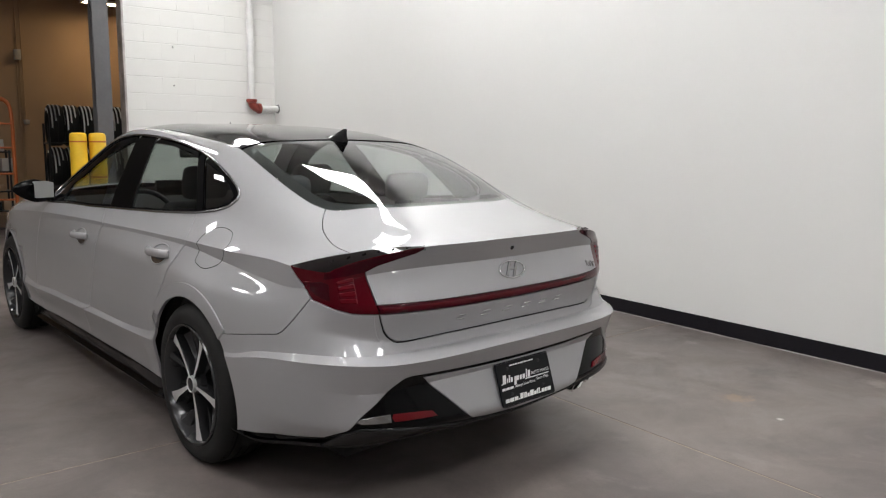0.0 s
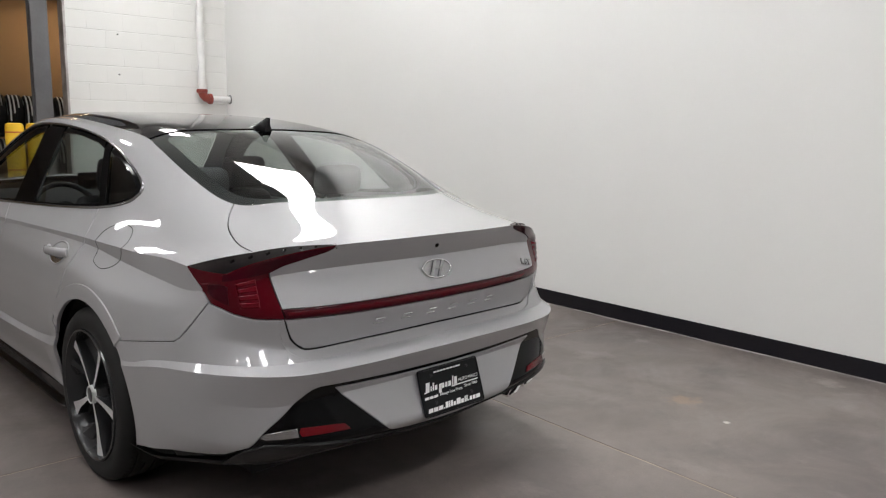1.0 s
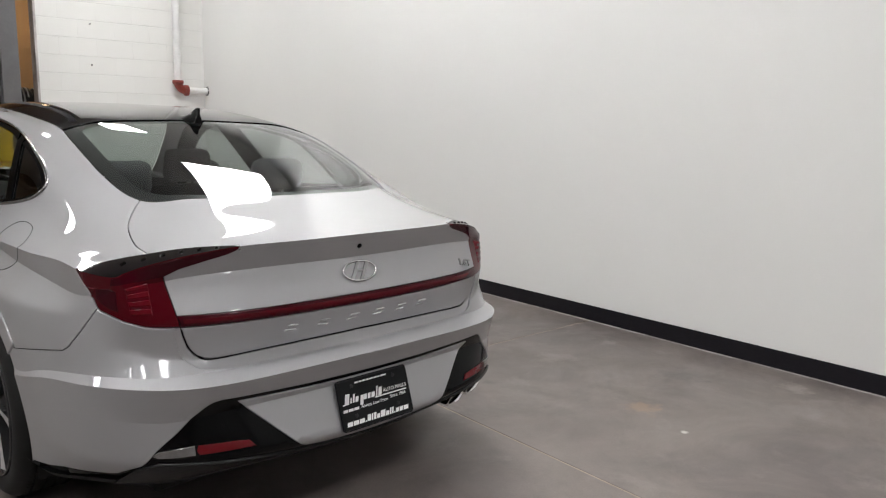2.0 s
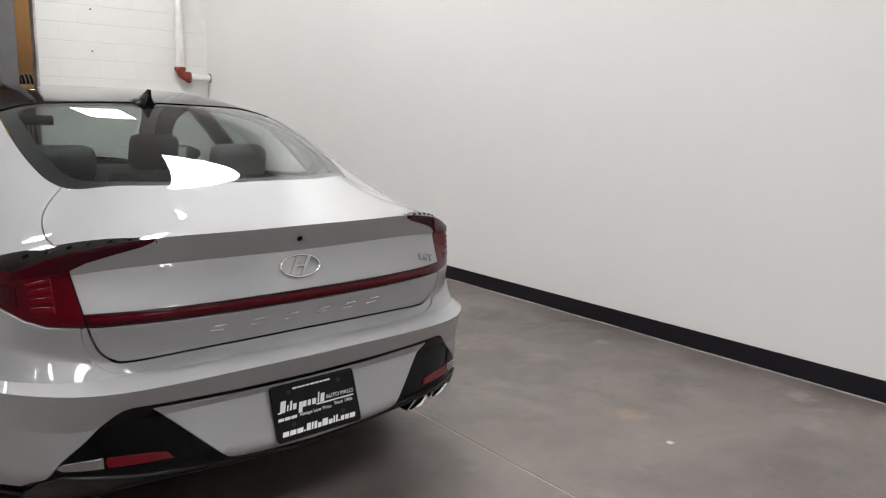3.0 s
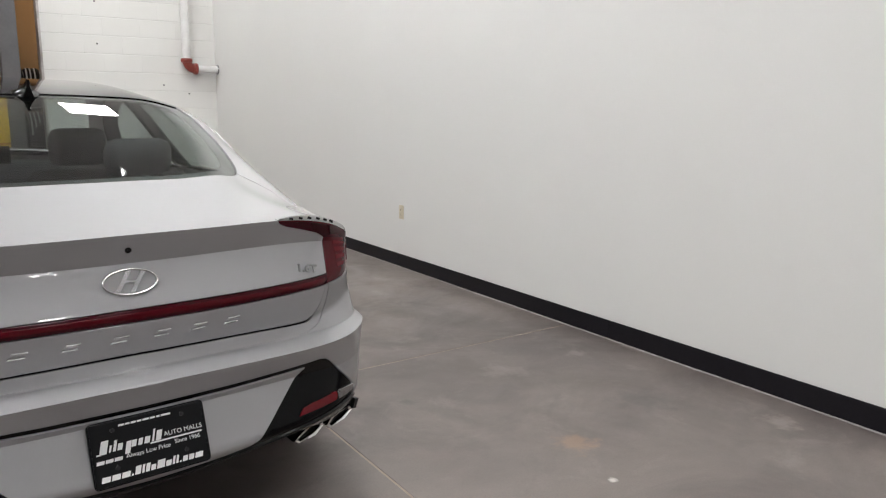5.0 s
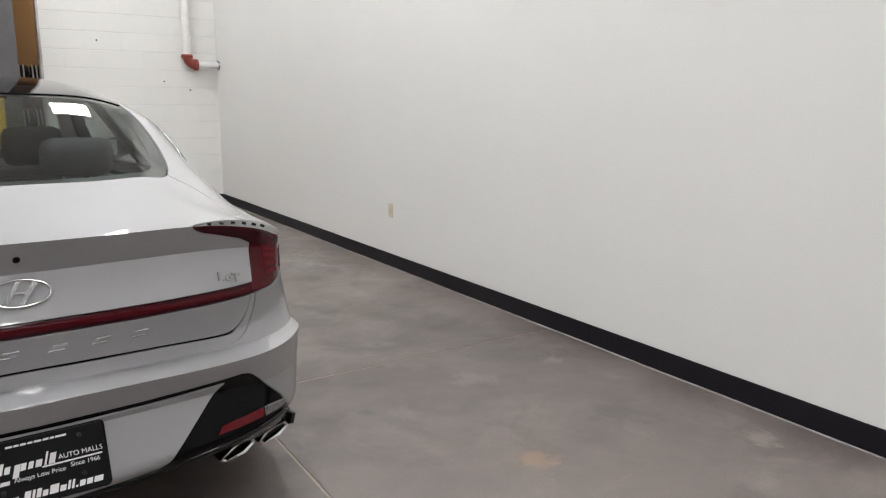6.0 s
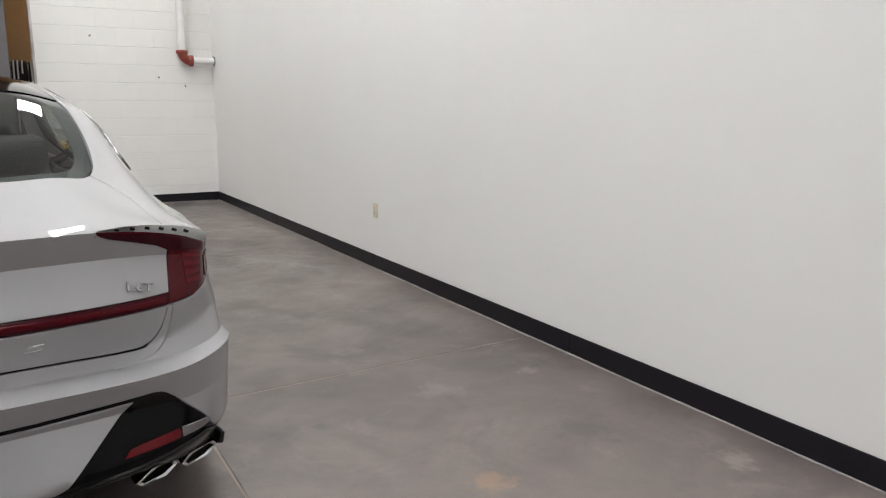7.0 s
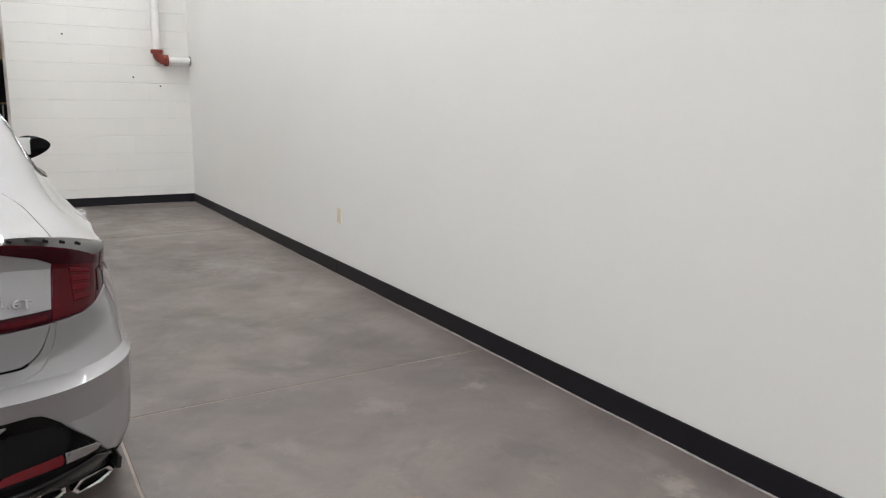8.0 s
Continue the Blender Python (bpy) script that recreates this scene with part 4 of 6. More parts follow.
# silver centre panel and gloss black surround
panel_line = [(0, .517), (.25, .519), (.487, .527), (.40, .445), (.33, .378), (.305, .355), (.28, .343), (.20, .332), (0, .318)]
outline = rear(panel_line + [(0, .517)])
skin_object("bumper_centre_panel", skin(lower, outline, .25, .125, gap=.001, weld_mid=True, lift=.001), PAINT, car, "silver trapezoid panel round the plate", both=True)
outline = rear([(0, .529), (.25, .531), (.487, .538), (.54, .540)] + pod[1:]) + flank(POD_OUT[:2], .014, (4.5, 0)) + flank([(-.60, .262)], lo=(4.5, 0)) + rear([(.74, .330), (.60, .345), (.44, .335), (.30, .318), (.20, .312), (0, .300)]) + rear(panel_line[::-1]) + rear([(0, .517), (0, .529)])
skin_object("bumper_black_trim", skin(lower, outline, .25, .125, gap=.0, weld_mid=True, lift=-.003), GLOSS_BLACK, car, "gloss black bumper trim with side pods", both=True)
outline = rear([(0, .305), (.20, .316), (.30, .325), (.44, .347), (.60, .366), (.70, .372), (.745, .345)]) + ring_run(0.0, 5.0, 0, 16)
skin_object("diffuser", skin(lower, outline, .25, .125, gap=.0, weld_mid=True, lift=.006, edge=.006), DARK_GREY, car, "dark grey lower diffuser valance", both=True)

# lip turned under the bumper; its black stands in for the shadow there
bm = bmesh.new()
run = [(9.0 * i / 60, 0.0) for i in range(61)]
p, n = lower.at(run), lower.normal(run)
for side in (-1, 1):
    rows = []
    for k, dz in ((-.004, .006), (.012, -.012), (.05, -.020), (.16, -.006)):
        rows.append([bm.verts.new(((q[0] - m[0] * k) * side, q[1] - m[1] * k, q[2] + dz)) for q, m in zip(p, n)])
    for r0, r1 in zip(rows, rows[1:]):
        for j in range(60):
            bm.faces.new((r0[j], r0[j + 1], r1[j + 1], r1[j]))
bmesh.ops.remove_doubles(bm, verts=bm.verts[:], dist=1e-4)
part("bumper_lip", bm, DARK, car, "near-black lip painted as the shade under the bumper", smooth=0.8)

# --- deck, glass, roof
DECK_FRONT = curve_through([(0, -.625), (.2, -.615), (.32, -.597), (.43, -.552), (.49, -.505), (.527, -.455)], 5)
DECK_GAP = curve_through([(.527, -.455), (.575, -.51), (.62, -.585), (.645, -.695), (.652, -.80)], 5)
STRIP = [(.652, -.80), (.54, -.880), (.447, -.940)]
strip_tip = upper.find([(.437, -.957)], TOP, (0, 0), (1, 6))[0]
outline = top(DECK_FRONT) + top(DECK_GAP[1:]) + top(STRIP[1:]) + [(0.0, strip_tip[1])] + [(0.0, strip_tip[1] * (1 - i / 10)) for i in range(1, 11)] + top([(0, -.97), (0, -.625)])
skin_object("deck_lid", skin(upper, outline, .08, .125, gap=.002, weld_mid=True), PAINT, trunk_lid, both=True)
for side in (-1, 1):
    outline = [(0.0, strip_tip[1])] + top(STRIP[::-1]) + top([(.652, -.80), (.735, -.715), (.803, -.655)]) + [(1.0 + .04, 6.0)] + [(1.04 - 1.04 * i / 6, 6.0) for i in range(1, 7)] + [(0.0, 6.0 - (6 - strip_tip[1]) * i / 16) for i in range(1, 17)]
    strip = skin_object("lamp_top_strip", skin(upper, outline, .12, .25, gap=.001, edge=.002), LAMP_BLACK, car, "gloss black vane strip above the tail lamp", side=side)
    # small raised vanes on the strip
    for i in range(6):
        f = (i + .5) / 6
        x = .475 + .265 * f
        y = float(np.interp(x, [.475, .55, .652, .735], [-.937, -.90, -.84, -.77]))
        uv = upper.find([(x, y)], TOP, (0, 0), (2, 6))
        c, n = upper.at(uv)[0], upper.normal(uv)[0]
        bm = bmesh.new()
        k = .0042 + .0022 * f
        add_prism(bm, [(-k * .5, -k * 1.3), (k * .5, -k * 1.3), (0, k * 1.7)], -.004, .0034 + .0012 * f)
        for v in bm.verts:
            if v.co.z > 0:
                v.co.x *= .5
                v.co.y *= .8
        q = Vector(n).to_track_quat("Z", "Y").to_matrix().to_4x4()
        vane = part("vane", bm, LAMP_BLACK, strip, smooth=0.5)
        vane.matrix_local = Matrix.Translation((c[0] * side, c[1], c[2])) @ pose(0, 0, 0, 0, 0, 35 * side) @ (Matrix.Diagonal((side, 1, 1, 1)) @ q @ Matrix.Diagonal((side, 1, 1, 1)))

GLASS_SIDE = curve_through([(.527, -.455), (.550, -.385), (.565, -.27), (.570, -.14), (.566, .05), (.552, .192)], 6)
GLASS_TOP = curve_through([(.552, .192), (.48, .203), (.25, .212), (0, .216)], 5)
outline = top(DECK_FRONT) + top(GLASS_SIDE[1:]) + top(GLASS_TOP[1:]) + top([(0, .216), (0, -.625)], .03)
window = skin_object("rear_window", skin(upper, outline, .125, .125, gap=.003, thick=.004, weld_mid=True, lift=-.004), REAR_GLASS, car, "grey tinted rear window", both=True)
window.visible_shadow = False
# ceramic border of the rear window
inner = curve_through([(0, -.585), (.25, -.568), (.40, -.520), (.455, -.475), (.490, -.41), (.508, -.32), (.514, -.15), (.505, .05), (.498, .12), (.46, .160), (.25, .178), (0, .182)], 5)
outline = top(DECK_FRONT) + top(GLASS_SIDE[1:]) + top(GLASS_TOP[1:]) + top([(0, .216), (0, .182)]) + top(inner[::-1]) + top([(0, -.585), (0, -.625)])
skin_object("window_border", skin(upper, outline, .125, .125, gap=.003, edge=.0005, thick=.002, weld_mid=True, lift=-.0075), SATIN_BLACK, window, both=True)

ROOF_X = [(.552, .192), (.545, .4), (.535, .8), (.53, 1.2), (.535, 1.55), (.545, 1.70)]
outline = top(GLASS_TOP[::-1]) + top(ROOF_X) + top(curve_through([(.545, 1.70), (.40, 1.735), (.2, 1.75), (0, 1.755)], 4)[1:]) + top([(0, 1.755), (0, .216)], .04)
roof = skin_object("roof", skin(upper, outline, .25, .25, gap=.002, weld_mid=True), ROOF_GLASS, car, "black glass panoramic roof", both=True)
SCREEN = [(.545, 1.70), (.60, 1.85), (.66, 2.10), (.715, 2.35), (.74, 2.45)]
outline = top([(0, 1.755), (.2, 1.75), (.40, 1.735), (.545, 1.70)]) + top(SCREEN[1:]) + top([(.74, 2.45), (.5, 2.57), (.25, 2.64), (0, 2.66)]) + top([(0, 2.66), (0, 1.755)], .04)
screen = skin_object("windscreen", skin(upper, outline, .25, .25, gap=.003, thick=.004, weld_mid=True, lift=-.003), SIDE_GLASS, car, "clear curved windscreen", both=True)
screen.visible_shadow = False
outline = top([(0, 2.67), (.25, 2.65), (.5, 2.58), (.75, 2.46)]) + top([(.75, 2.46), (.80, 2.75), (.80, 3.1), (.72, 3.6)], .03) + [(13.0, 3.8)] + [(13.0, 3.8 * (1 - i / 6)) for i in range(1, 7)] + top([(0, 3.8), (0, 2.67)], .05)
skin_object("bonnet", skin(upper, outline, .25, .3, weld_mid=True), PAINT, car, "silver bonnet", both=True)

# --- flanks
# the window line and door seams, in rows and columns of the skin
DLO_TOP = curve_through([(4.66, 4.5), (4.72, 4.36), (4.96, 4.25), (5.3, 4.19), (5.76, 4.13), (6.22, 4.02), (6.7, 3.88), (7.12, 3.80), (7.44, 3.80), (7.81, 3.83), (8.19, 3.85), (8.6, 3.87), (9.0, 3.92), (9.3, 4.02), (9.55, 4.09), (9.83, 4.19), (10.02, 4.38), (10.08, 4.8)], 4)
DLO_LOW = curve_through([(10.08, 4.8), (10.05, 5.2), (9.86, 5.40), (8.61, 5.46), (7.77, 5.40), (7.16, 5.36), (6.54, 5.32), (5.83, 5.24), (5.21, 5.06), (4.81, 4.8), (4.66, 4.5)], 6)
u_gap, u_b, u_a = 5.70, 7.78, 10.1
DOOR_GAP = [(5.85, 5.24), (5.78, 5.53), (u_gap, 6.0)]
DOOR_GAP_LOW = curve_through([(u_gap + 6, 8.0), (11.8, 6.87), (12.01, 5.73), (12.25, 4.9), (12.46, 3.9)], 5)
ARCH_FRONT = [(.334, .517), (.352, .477), (.367, .432), (.376, .38), (.378, .335), (.372, .268)]
B_GAP = [(7.91, 5.41), (7.81, 5.84), (u_b, 6.0)]
B_GAP_LOW = curve_through([(u_b + 6, 8.0), (13.78, 7.24), (13.94, 5.05), (14.21, 3.23), (14.42, 1.67), (14.5, .5)], 5)
A_GAP = [(10.0, 5.28), (10.06, 5.6), (u_a, 6.0)]
A_GAP_LOW = curve_through([(u_a + 6, 8.0), (16.3, 6), (16.6, 4), (16.7, 2), (16.6, .45)], 5)
sill_z = .268
rear_arch = arch(0, a_r, math.radians(29), math.radians(134), 24)
front_arch = arch(FRONT_Y, a_r, math.radians(-12), math.radians(196), 30)
u_lamp = upper.find([(-.655, .915)], SIDE, (0.5, 5), (2, 6))[0][0]


def shoulder(a, b, n=14):
    return [(a + (b - a) * i / n, 6.0) for i in range(n + 1)]


def low_shoulder(a, b, n=14):
    return [(a + 6 + (b - a) * i / n, 8.0) for i in range(n + 1)]


dlo_rear = [p for p in DLO_LOW if p[0] < 5.84]
for side in (-1, 1):
    # quarter panel, roof rail and windscreen pillar in one pressing
    outline = shoulder(u_lamp, u_gap) + dense(DOOR_GAP[::-1], .1)[1:] + dlo_rear + DLO_TOP[1:] + dense([(10.08, 4.8), (10.3, 5.0), (10.8, 5.0)], .1)[1:]
    outline += top([(.80, 2.40), (.745, 2.45)]) + top(SCREEN[::-1][1:]) + top(ROOF_X[::-1][1:]) + top(GLASS_SIDE[::-1][1:]) + top(DECK_GAP[1:]) + top([(.652, -.80), (.735, -.715), (.803, -.655)])[1:]
    upper_part = skin(upper, outline, .125, .125, gap=.0015)
    outline = low_shoulder(u_lamp, u_gap) + DOOR_GAP_LOW[1:] + flank(ARCH_FRONT[:1] + rear_arch[:-1] + [SEAM[0]]) + flank(SEAM[1:], .014, (4.5, 0)) + flank(LAMP_OUT[::-1], .01, (4.5, 3))
    lower_part = skin(lower, outline, .125, .125, gap=.0015)
    skin_object("quarter_panel", [upper_part, lower_part], PAINT, car, "silver rear quarter panel and roof rail", side=side)
    # doors
    for name, g_up, g_lo, f_up, f_lo, ua, ub, lab in (
        ("rear_door", DOOR_GAP, DOOR_GAP_LOW, B_GAP, B_GAP_LOW, u_gap, u_b, "silver rear door"),
        ("front_door", B_GAP, B_GAP_LOW, A_GAP, A_GAP_LOW, u_b, u_a, "silver front door"),
    ):
        belt = [p for p in DLO_LOW if g_up[0][0] < p[0] < f_up[0][0] and p[1] > 5]
        outline = shoulder(ua, ub) + dense(f_up[::-1], .1)[1:] + belt + dense(g_up, .1)
        a = skin(upper, outline, .25, .25, gap=.002)
        bottom = flank(ARCH_FRONT[::-1]) if name == "rear_door" else []
        outline = low_shoulder(ua, ub) + list(f_lo)[1:] + (flank([(1.38, .268), (.372, .268)]) + bottom[1:] if bottom else dense([f_lo[-1], g_lo[-1]], .2)[1:-1]) + list(g_lo)[::-1]
        b = skin(lower, outline, .2, .2, gap=.002)
        door = skin_object(name, [a, b], PAINT, car, lab, side=side)
        # handle: bar over a cup rim; a flat dark sheet paints the cup's shade
        hy, hz = (.315, .858) if name == "rear_door" else (1.31, .842)
        uv = lower.find([(hy, hz)], SIDE, (5.5, 0), (19, 8))
        c, n = lower.at(uv)[0], lower.normal(uv)[0]
        oval = [(hy - .004 + .078 * math.cos(t), hz - .003 + .043 * math.sin(t)) for t in np.linspace(0, 2 * math.pi, 37)[:-1]]
        p, nn = lower.at(flank(oval + oval[:1], .03)), lower.normal(flank(oval + oval[:1], .03))
        bm = bmesh.new()
        add_tube(bm, [tuple((q + m * .0002) * (side, 1, 1)) for q, m in zip(p, nn)], .0040, 8)
        cup = [tuple((q + m * .0008) * (side, 1, 1)) for q, m in zip(p[:-1], nn[:-1])]
        part("handle_cup", bm, PAINT, door, smooth=1.0)
        bm = bmesh.new()
        low_half = [v for v in cup if v[2] < hz - .004]
        rim_pts = [bm.verts.new(v) for v in low_half]
        bm.faces.new(rim_pts)
        part("handle_shadow_gap", bm, DARK_CHROME, door, smooth=0)
        bm = bmesh.new()
        pts = [(c[0] + n[0] * d, hy + dy, hz + dz) for dy, dz, d in ((-.108, .002, .004), (-.092, .003, .022), (-.05, .003, .034), (0, .002, .036), (.05, 0, .034), (.092, -.001, .022), (.108, -.001, .004))]
        add_tube(bm, curve_through(pts, 4), .0120, 12)
        for v in bm.verts:
            v.co.z = hz + .004 + (v.co.z - hz) * 1.55
        handle = part("door_handle", bm, PAINT, door, "body-coloured pull handle", smooth=1.0)
        if side < 0:
            for ob in (handle,):
                ob.matrix_local = Matrix.Diagonal((-1, 1, 1, 1))
    # front wing with the wheel arch
    u_n = 13.0
    outline = low_shoulder(u_a, u_n) + [(19.0, v) for v in (7, 5, 3, 1.5, .6)] + flank([p for p in front_arch if p[1] > .25], .02) + flank([(2.50, .27), (2.36, .268)]) + list(A_GAP_LOW)[::-1]
    a = skin(lower, outline, .25, .25, gap=.002)
    outline = shoulder(u_a, u_n) + top([(.80, 3.48), (.735, 3.55), (.805, 3.1), (.805, 2.75), (.755, 2.46)], .03) + dense([(10.75, 5.05), (10.3, 5.05), (10.0, 5.28)], .1) + dense(A_GAP, .1)[1:]
    b = skin(upper, outline, .25, .25, gap=.002)
    skin_object("front_wing", [a, b], PAINT, car, "silver front wing over the wheel", side=side)
    # pressed flare round the rear arch
    bands = [math.radians(v) for v in np.linspace(40, 138, 26)]
    inner_arc = [(.372 * math.cos(v), .34 + .372 * math.sin(v)) for v in bands]
    wide = lambda v: .060 * min(1, max(.12, (math.degrees(v) - 36) / 34, (146 - math.degrees(v)) / 14))
    outer_arc = [((.372 + wide(v)) * math.cos(v), .34 + (.372 + wide(v)) * math.sin(v)) for v in bands]
    outline = flank(inner_arc, .02) + flank(outer_arc[::-1], .02)
    skin_object("arch_flare", skin(lower, outline, .2, .2, gap=0, edge=.004, thick=.004, lift=.0045), PAINT, car, side=side)
    # side glass, its black frames and the bright trim
    panes = {
        "front_glass": [(9.55, 5.32), (9.55, 4.75), (9.1, 4.42), (8.7, 4.25), (8.16, 4.06), (7.88, 5.30), (8.46, 5.37)],
        "rear_glass": [(7.70, 4.02), (7.37, 3.95), (6.85, 4.00), (6.60, 4.10), (5.98, 5.14), (6.6, 5.24), (7.40, 5.28)],
        "quarter_glass": [(6.42, 4.12), (6.13, 4.19), (5.45, 4.31), (4.94, 4.48), (4.91, 4.70), (5.3, 4.98), (5.78, 5.13)],
    }
    for name, pts in panes.items():
        mat = DARK_GLASS if name == "quarter_glass" else SIDE_GLASS
        pane = skin_object(name, skin(upper, dense(pts, .1, True), .25, .25, gap=0, edge=.001, thick=.002, lift=-.014), mat, car, "tinted side window glass", side=side)
        pane.visible_shadow = False
    # black frames round the panes
    low = lambda a, b: [p for p in DLO_LOW if a < p[0] < b and p[1] > 4.9]
    high = lambda a, b: [p for p in DLO_TOP if a < p[0] < b and p[1] < 4.6]
    f, r, q = panes["front_glass"], panes["rear_glass"], panes["quarter_glass"]
    frames = [
        [f[4]] + high(7.70, 8.16)[::-1] + [r[0], r[6]] + low(7.40, 7.88)[::-1] + [f[5]],
        [r[3]] + high(6.42, 6.60)[::-1] + [q[0], q[6]] + low(5.78, 5.98)[::-1] + [r[4]],
        f[:5] + high(8.16, 10.1) + [(10.05, 5.0), (9.95, 5.3)],
        [r[3], r[2], r[1], r[0]] + high(6.60, 7.70)[::-1],
        q[:5] + [(4.80, 4.72), (4.70, 4.5), (4.75, 4.36)] + high(4.80, 6.42),
        [f[0], f[6], f[5]] + low(7.88, 9.95)[::-1] + [(9.95, 5.3)],
        [r[4], r[5], r[6]] + low(5.98, 7.40),
        [q[4], q[5], q[6]] + low(4.85, 5.78) + [(4.80, 4.74)],
    ]
    for i, pts in enumerate(frames):
        if i in (5,):
            pts = [f[0], f[6], f[5]] + sorted(low(7.88, 9.9)) + [(9.95, 5.3)]
        elif i in (6,):
            pts = [r[6], r[5], r[4]] + sorted(low(5.98, 7.40))
        elif i in (7,):
            pts = [q[6], q[5], q[4], (4.80, 4.74)] + sorted(low(4.85, 5.78))
        elif i == 0:
            pts = [f[4]] + sorted(high(7.70, 8.16), reverse=True) + [r[0], r[6]] + sorted(low(7.40, 7.88)) + [f[5]]
        elif i == 1:
            pts = [r[3]] + sorted(high(6.42, 6.60), reverse=True) + [q[0], q[6]] + sorted(low(5.78, 5.98)) + [r[4]]
        skin_object("window_frame", skin(upper, dense(pts, .1, True), .25, .25, gap=0, edge=.001, thick=.006, lift=-.006), PILLAR_BLACK, car, side=side)
    bm = bmesh.new()
    loop = DLO_TOP + DLO_LOW[1:]
    p, n = upper.at(loop), upper.normal(loop)
    add_tube(bm, [tuple((q + m * .001) * (side, 1, 1)) for q, m in zip(p, n)], .0062, 8)
    part("window_trim", bm, DARK_CHROME, car, "dark chrome trim round the side windows", smooth=1.0)
    # fuel flap: its outline groove
    bm = bmesh.new()
    ring = curve_through([(5.02, 6.0), (4.97, 5.72), (4.64, 5.41), (4.26, 5.30), (3.98, 5.38), (3.75, 5.75), (3.70, 6.0)], 5)
    pts = [(upper, p) for p in ring]
    pts += [(lower, p) for p in curve_through([(9.70, 8.0), (9.72, 7.47), (9.86, 6.84), (10.31, 6.52), (10.86, 6.54), (11.04, 6.77), (11.02, 8.0)], 5)]
    pts = [tuple((surf.at([p])[0] - surf.normal([p])[0] * .0006) * (side, 1, 1)) for surf, p in pts]
    if side < 0:
        add_tube(bm, pts, .0018, 6)
        part("fuel_flap", bm, DARK, car, smooth=1.0)
    # sill
    bm = bmesh.new()
    prof = [(.78, .165), (.845, .150), (.878, .160), (.888, .178), (.868, .200), (.878, .25), (.890, .272), (.86, .285), (.78, .285)]
    rows = []
    for y in (.40, .46, .8, 1.2, 1.7, 2.2, 2.5, 2.6):
        k = .012 if y in (.40, 2.6) else 0
        rows.append([bm.verts.new((side * (x - k), y, z + (.004 if 0.5 < y < 2.4 else .0))) for x, z in prof])
    for r0, r1 in zip(rows, rows[1:]):
        for i in range(len(prof)):
            j = (i + 1) % len(prof)
            bm.faces.new((r0[i], r0[j], r1[j], r1[i]))
    bm.faces.new(rows[0]), bm.faces.new(rows[-1])
    part("side_sill", bm, GLOSS_BLACK, car, "gloss black side sill", smooth=0.5)

# dark backing behind the seams, wheel housings and floor pan
def backing(surf, outline, du=.5, dv=.5, depth=-.022):
    return skin(surf, dense(outline, .3, True), du, dv, lift=depth, flange=False)


u0, u1, u2 = (lower.find([(y, .5)], SIDE, (5.5, 0), (19, 8))[0][0] for y in (-.40, .42, 2.56))
pieces = [
    backing(lower, [(0, 0), (u0, 0), (u0, 7), (0, 7)]),
    backing(lower, [(u0, 5.7), (u1, 5.7), (u1, 8), (u0, 8)]),
    backing(lower, [(u1, 0), (u2, 0), (u2, 8), (u1, 8)]),
    backing(lower, [(u2, 5.7), (19, 5.7), (19, 8), (u2, 8)]),
    backing(upper, [(.25, 0), (2.55, 0), (2.75, 3.2), (4.6, 4.7), (5.2, 6), (.25, 6)]),
    backing(upper, [(11.3, 0), (13, 0), (13, 6), (11.0, 6)]),
]
skin_object("inner_shell", pieces, DARK, car, both=True)
bm = bmesh.new()
add_box(bm, (-.62, -.70, .165), (.62, 3.6, .25), .01)
add_box(bm, (-.84, .46, .150), (.84, 2.52, .24), .01)
add_box(bm, (-.62, -.86, .27), (.62, -.40, .32), .01)
part("floor_pan", bm, DARK, car)
for cy in (0, FRONT_Y):
    for side in (-1, 1):
        bm = bmesh.new()
        arc = arch(cy, .40, math.radians(-25), math.radians(205), 26)
        a = [bm.verts.new((side * .868, y, z)) for y, z in arc]
        b = [bm.verts.new((side * .62, y, z)) for y, z in arc]
        for i in range(len(arc) - 1):
            bm.faces.new((a[i], a[i + 1], b[i + 1], b[i]))
        bm.faces.new(b)
        part("wheel_housing", bm, DARK, car)


# --- wheels
def text_mesh(body, size, depth, align="CENTER", bold=0.0):
    """A mesh of letters in the built-in font, lying in x, y."""
    cu = bpy.data.curves.new("letters", "FONT")
    cu.body, cu.size, cu.extrude, cu.align_x, cu.align_y = body, size, depth, align, "CENTER"
    cu.offset = bold
    ob = bpy.data.objects.new("letters", cu)
    scene.collection.objects.link(ob)
    bpy.context.view_layer.update()
    me = bpy.data.meshes.new_from_object(ob.evaluated_get(bpy.context.evaluated_depsgraph_get()))
    bpy.data.objects.remove(ob)
    return me


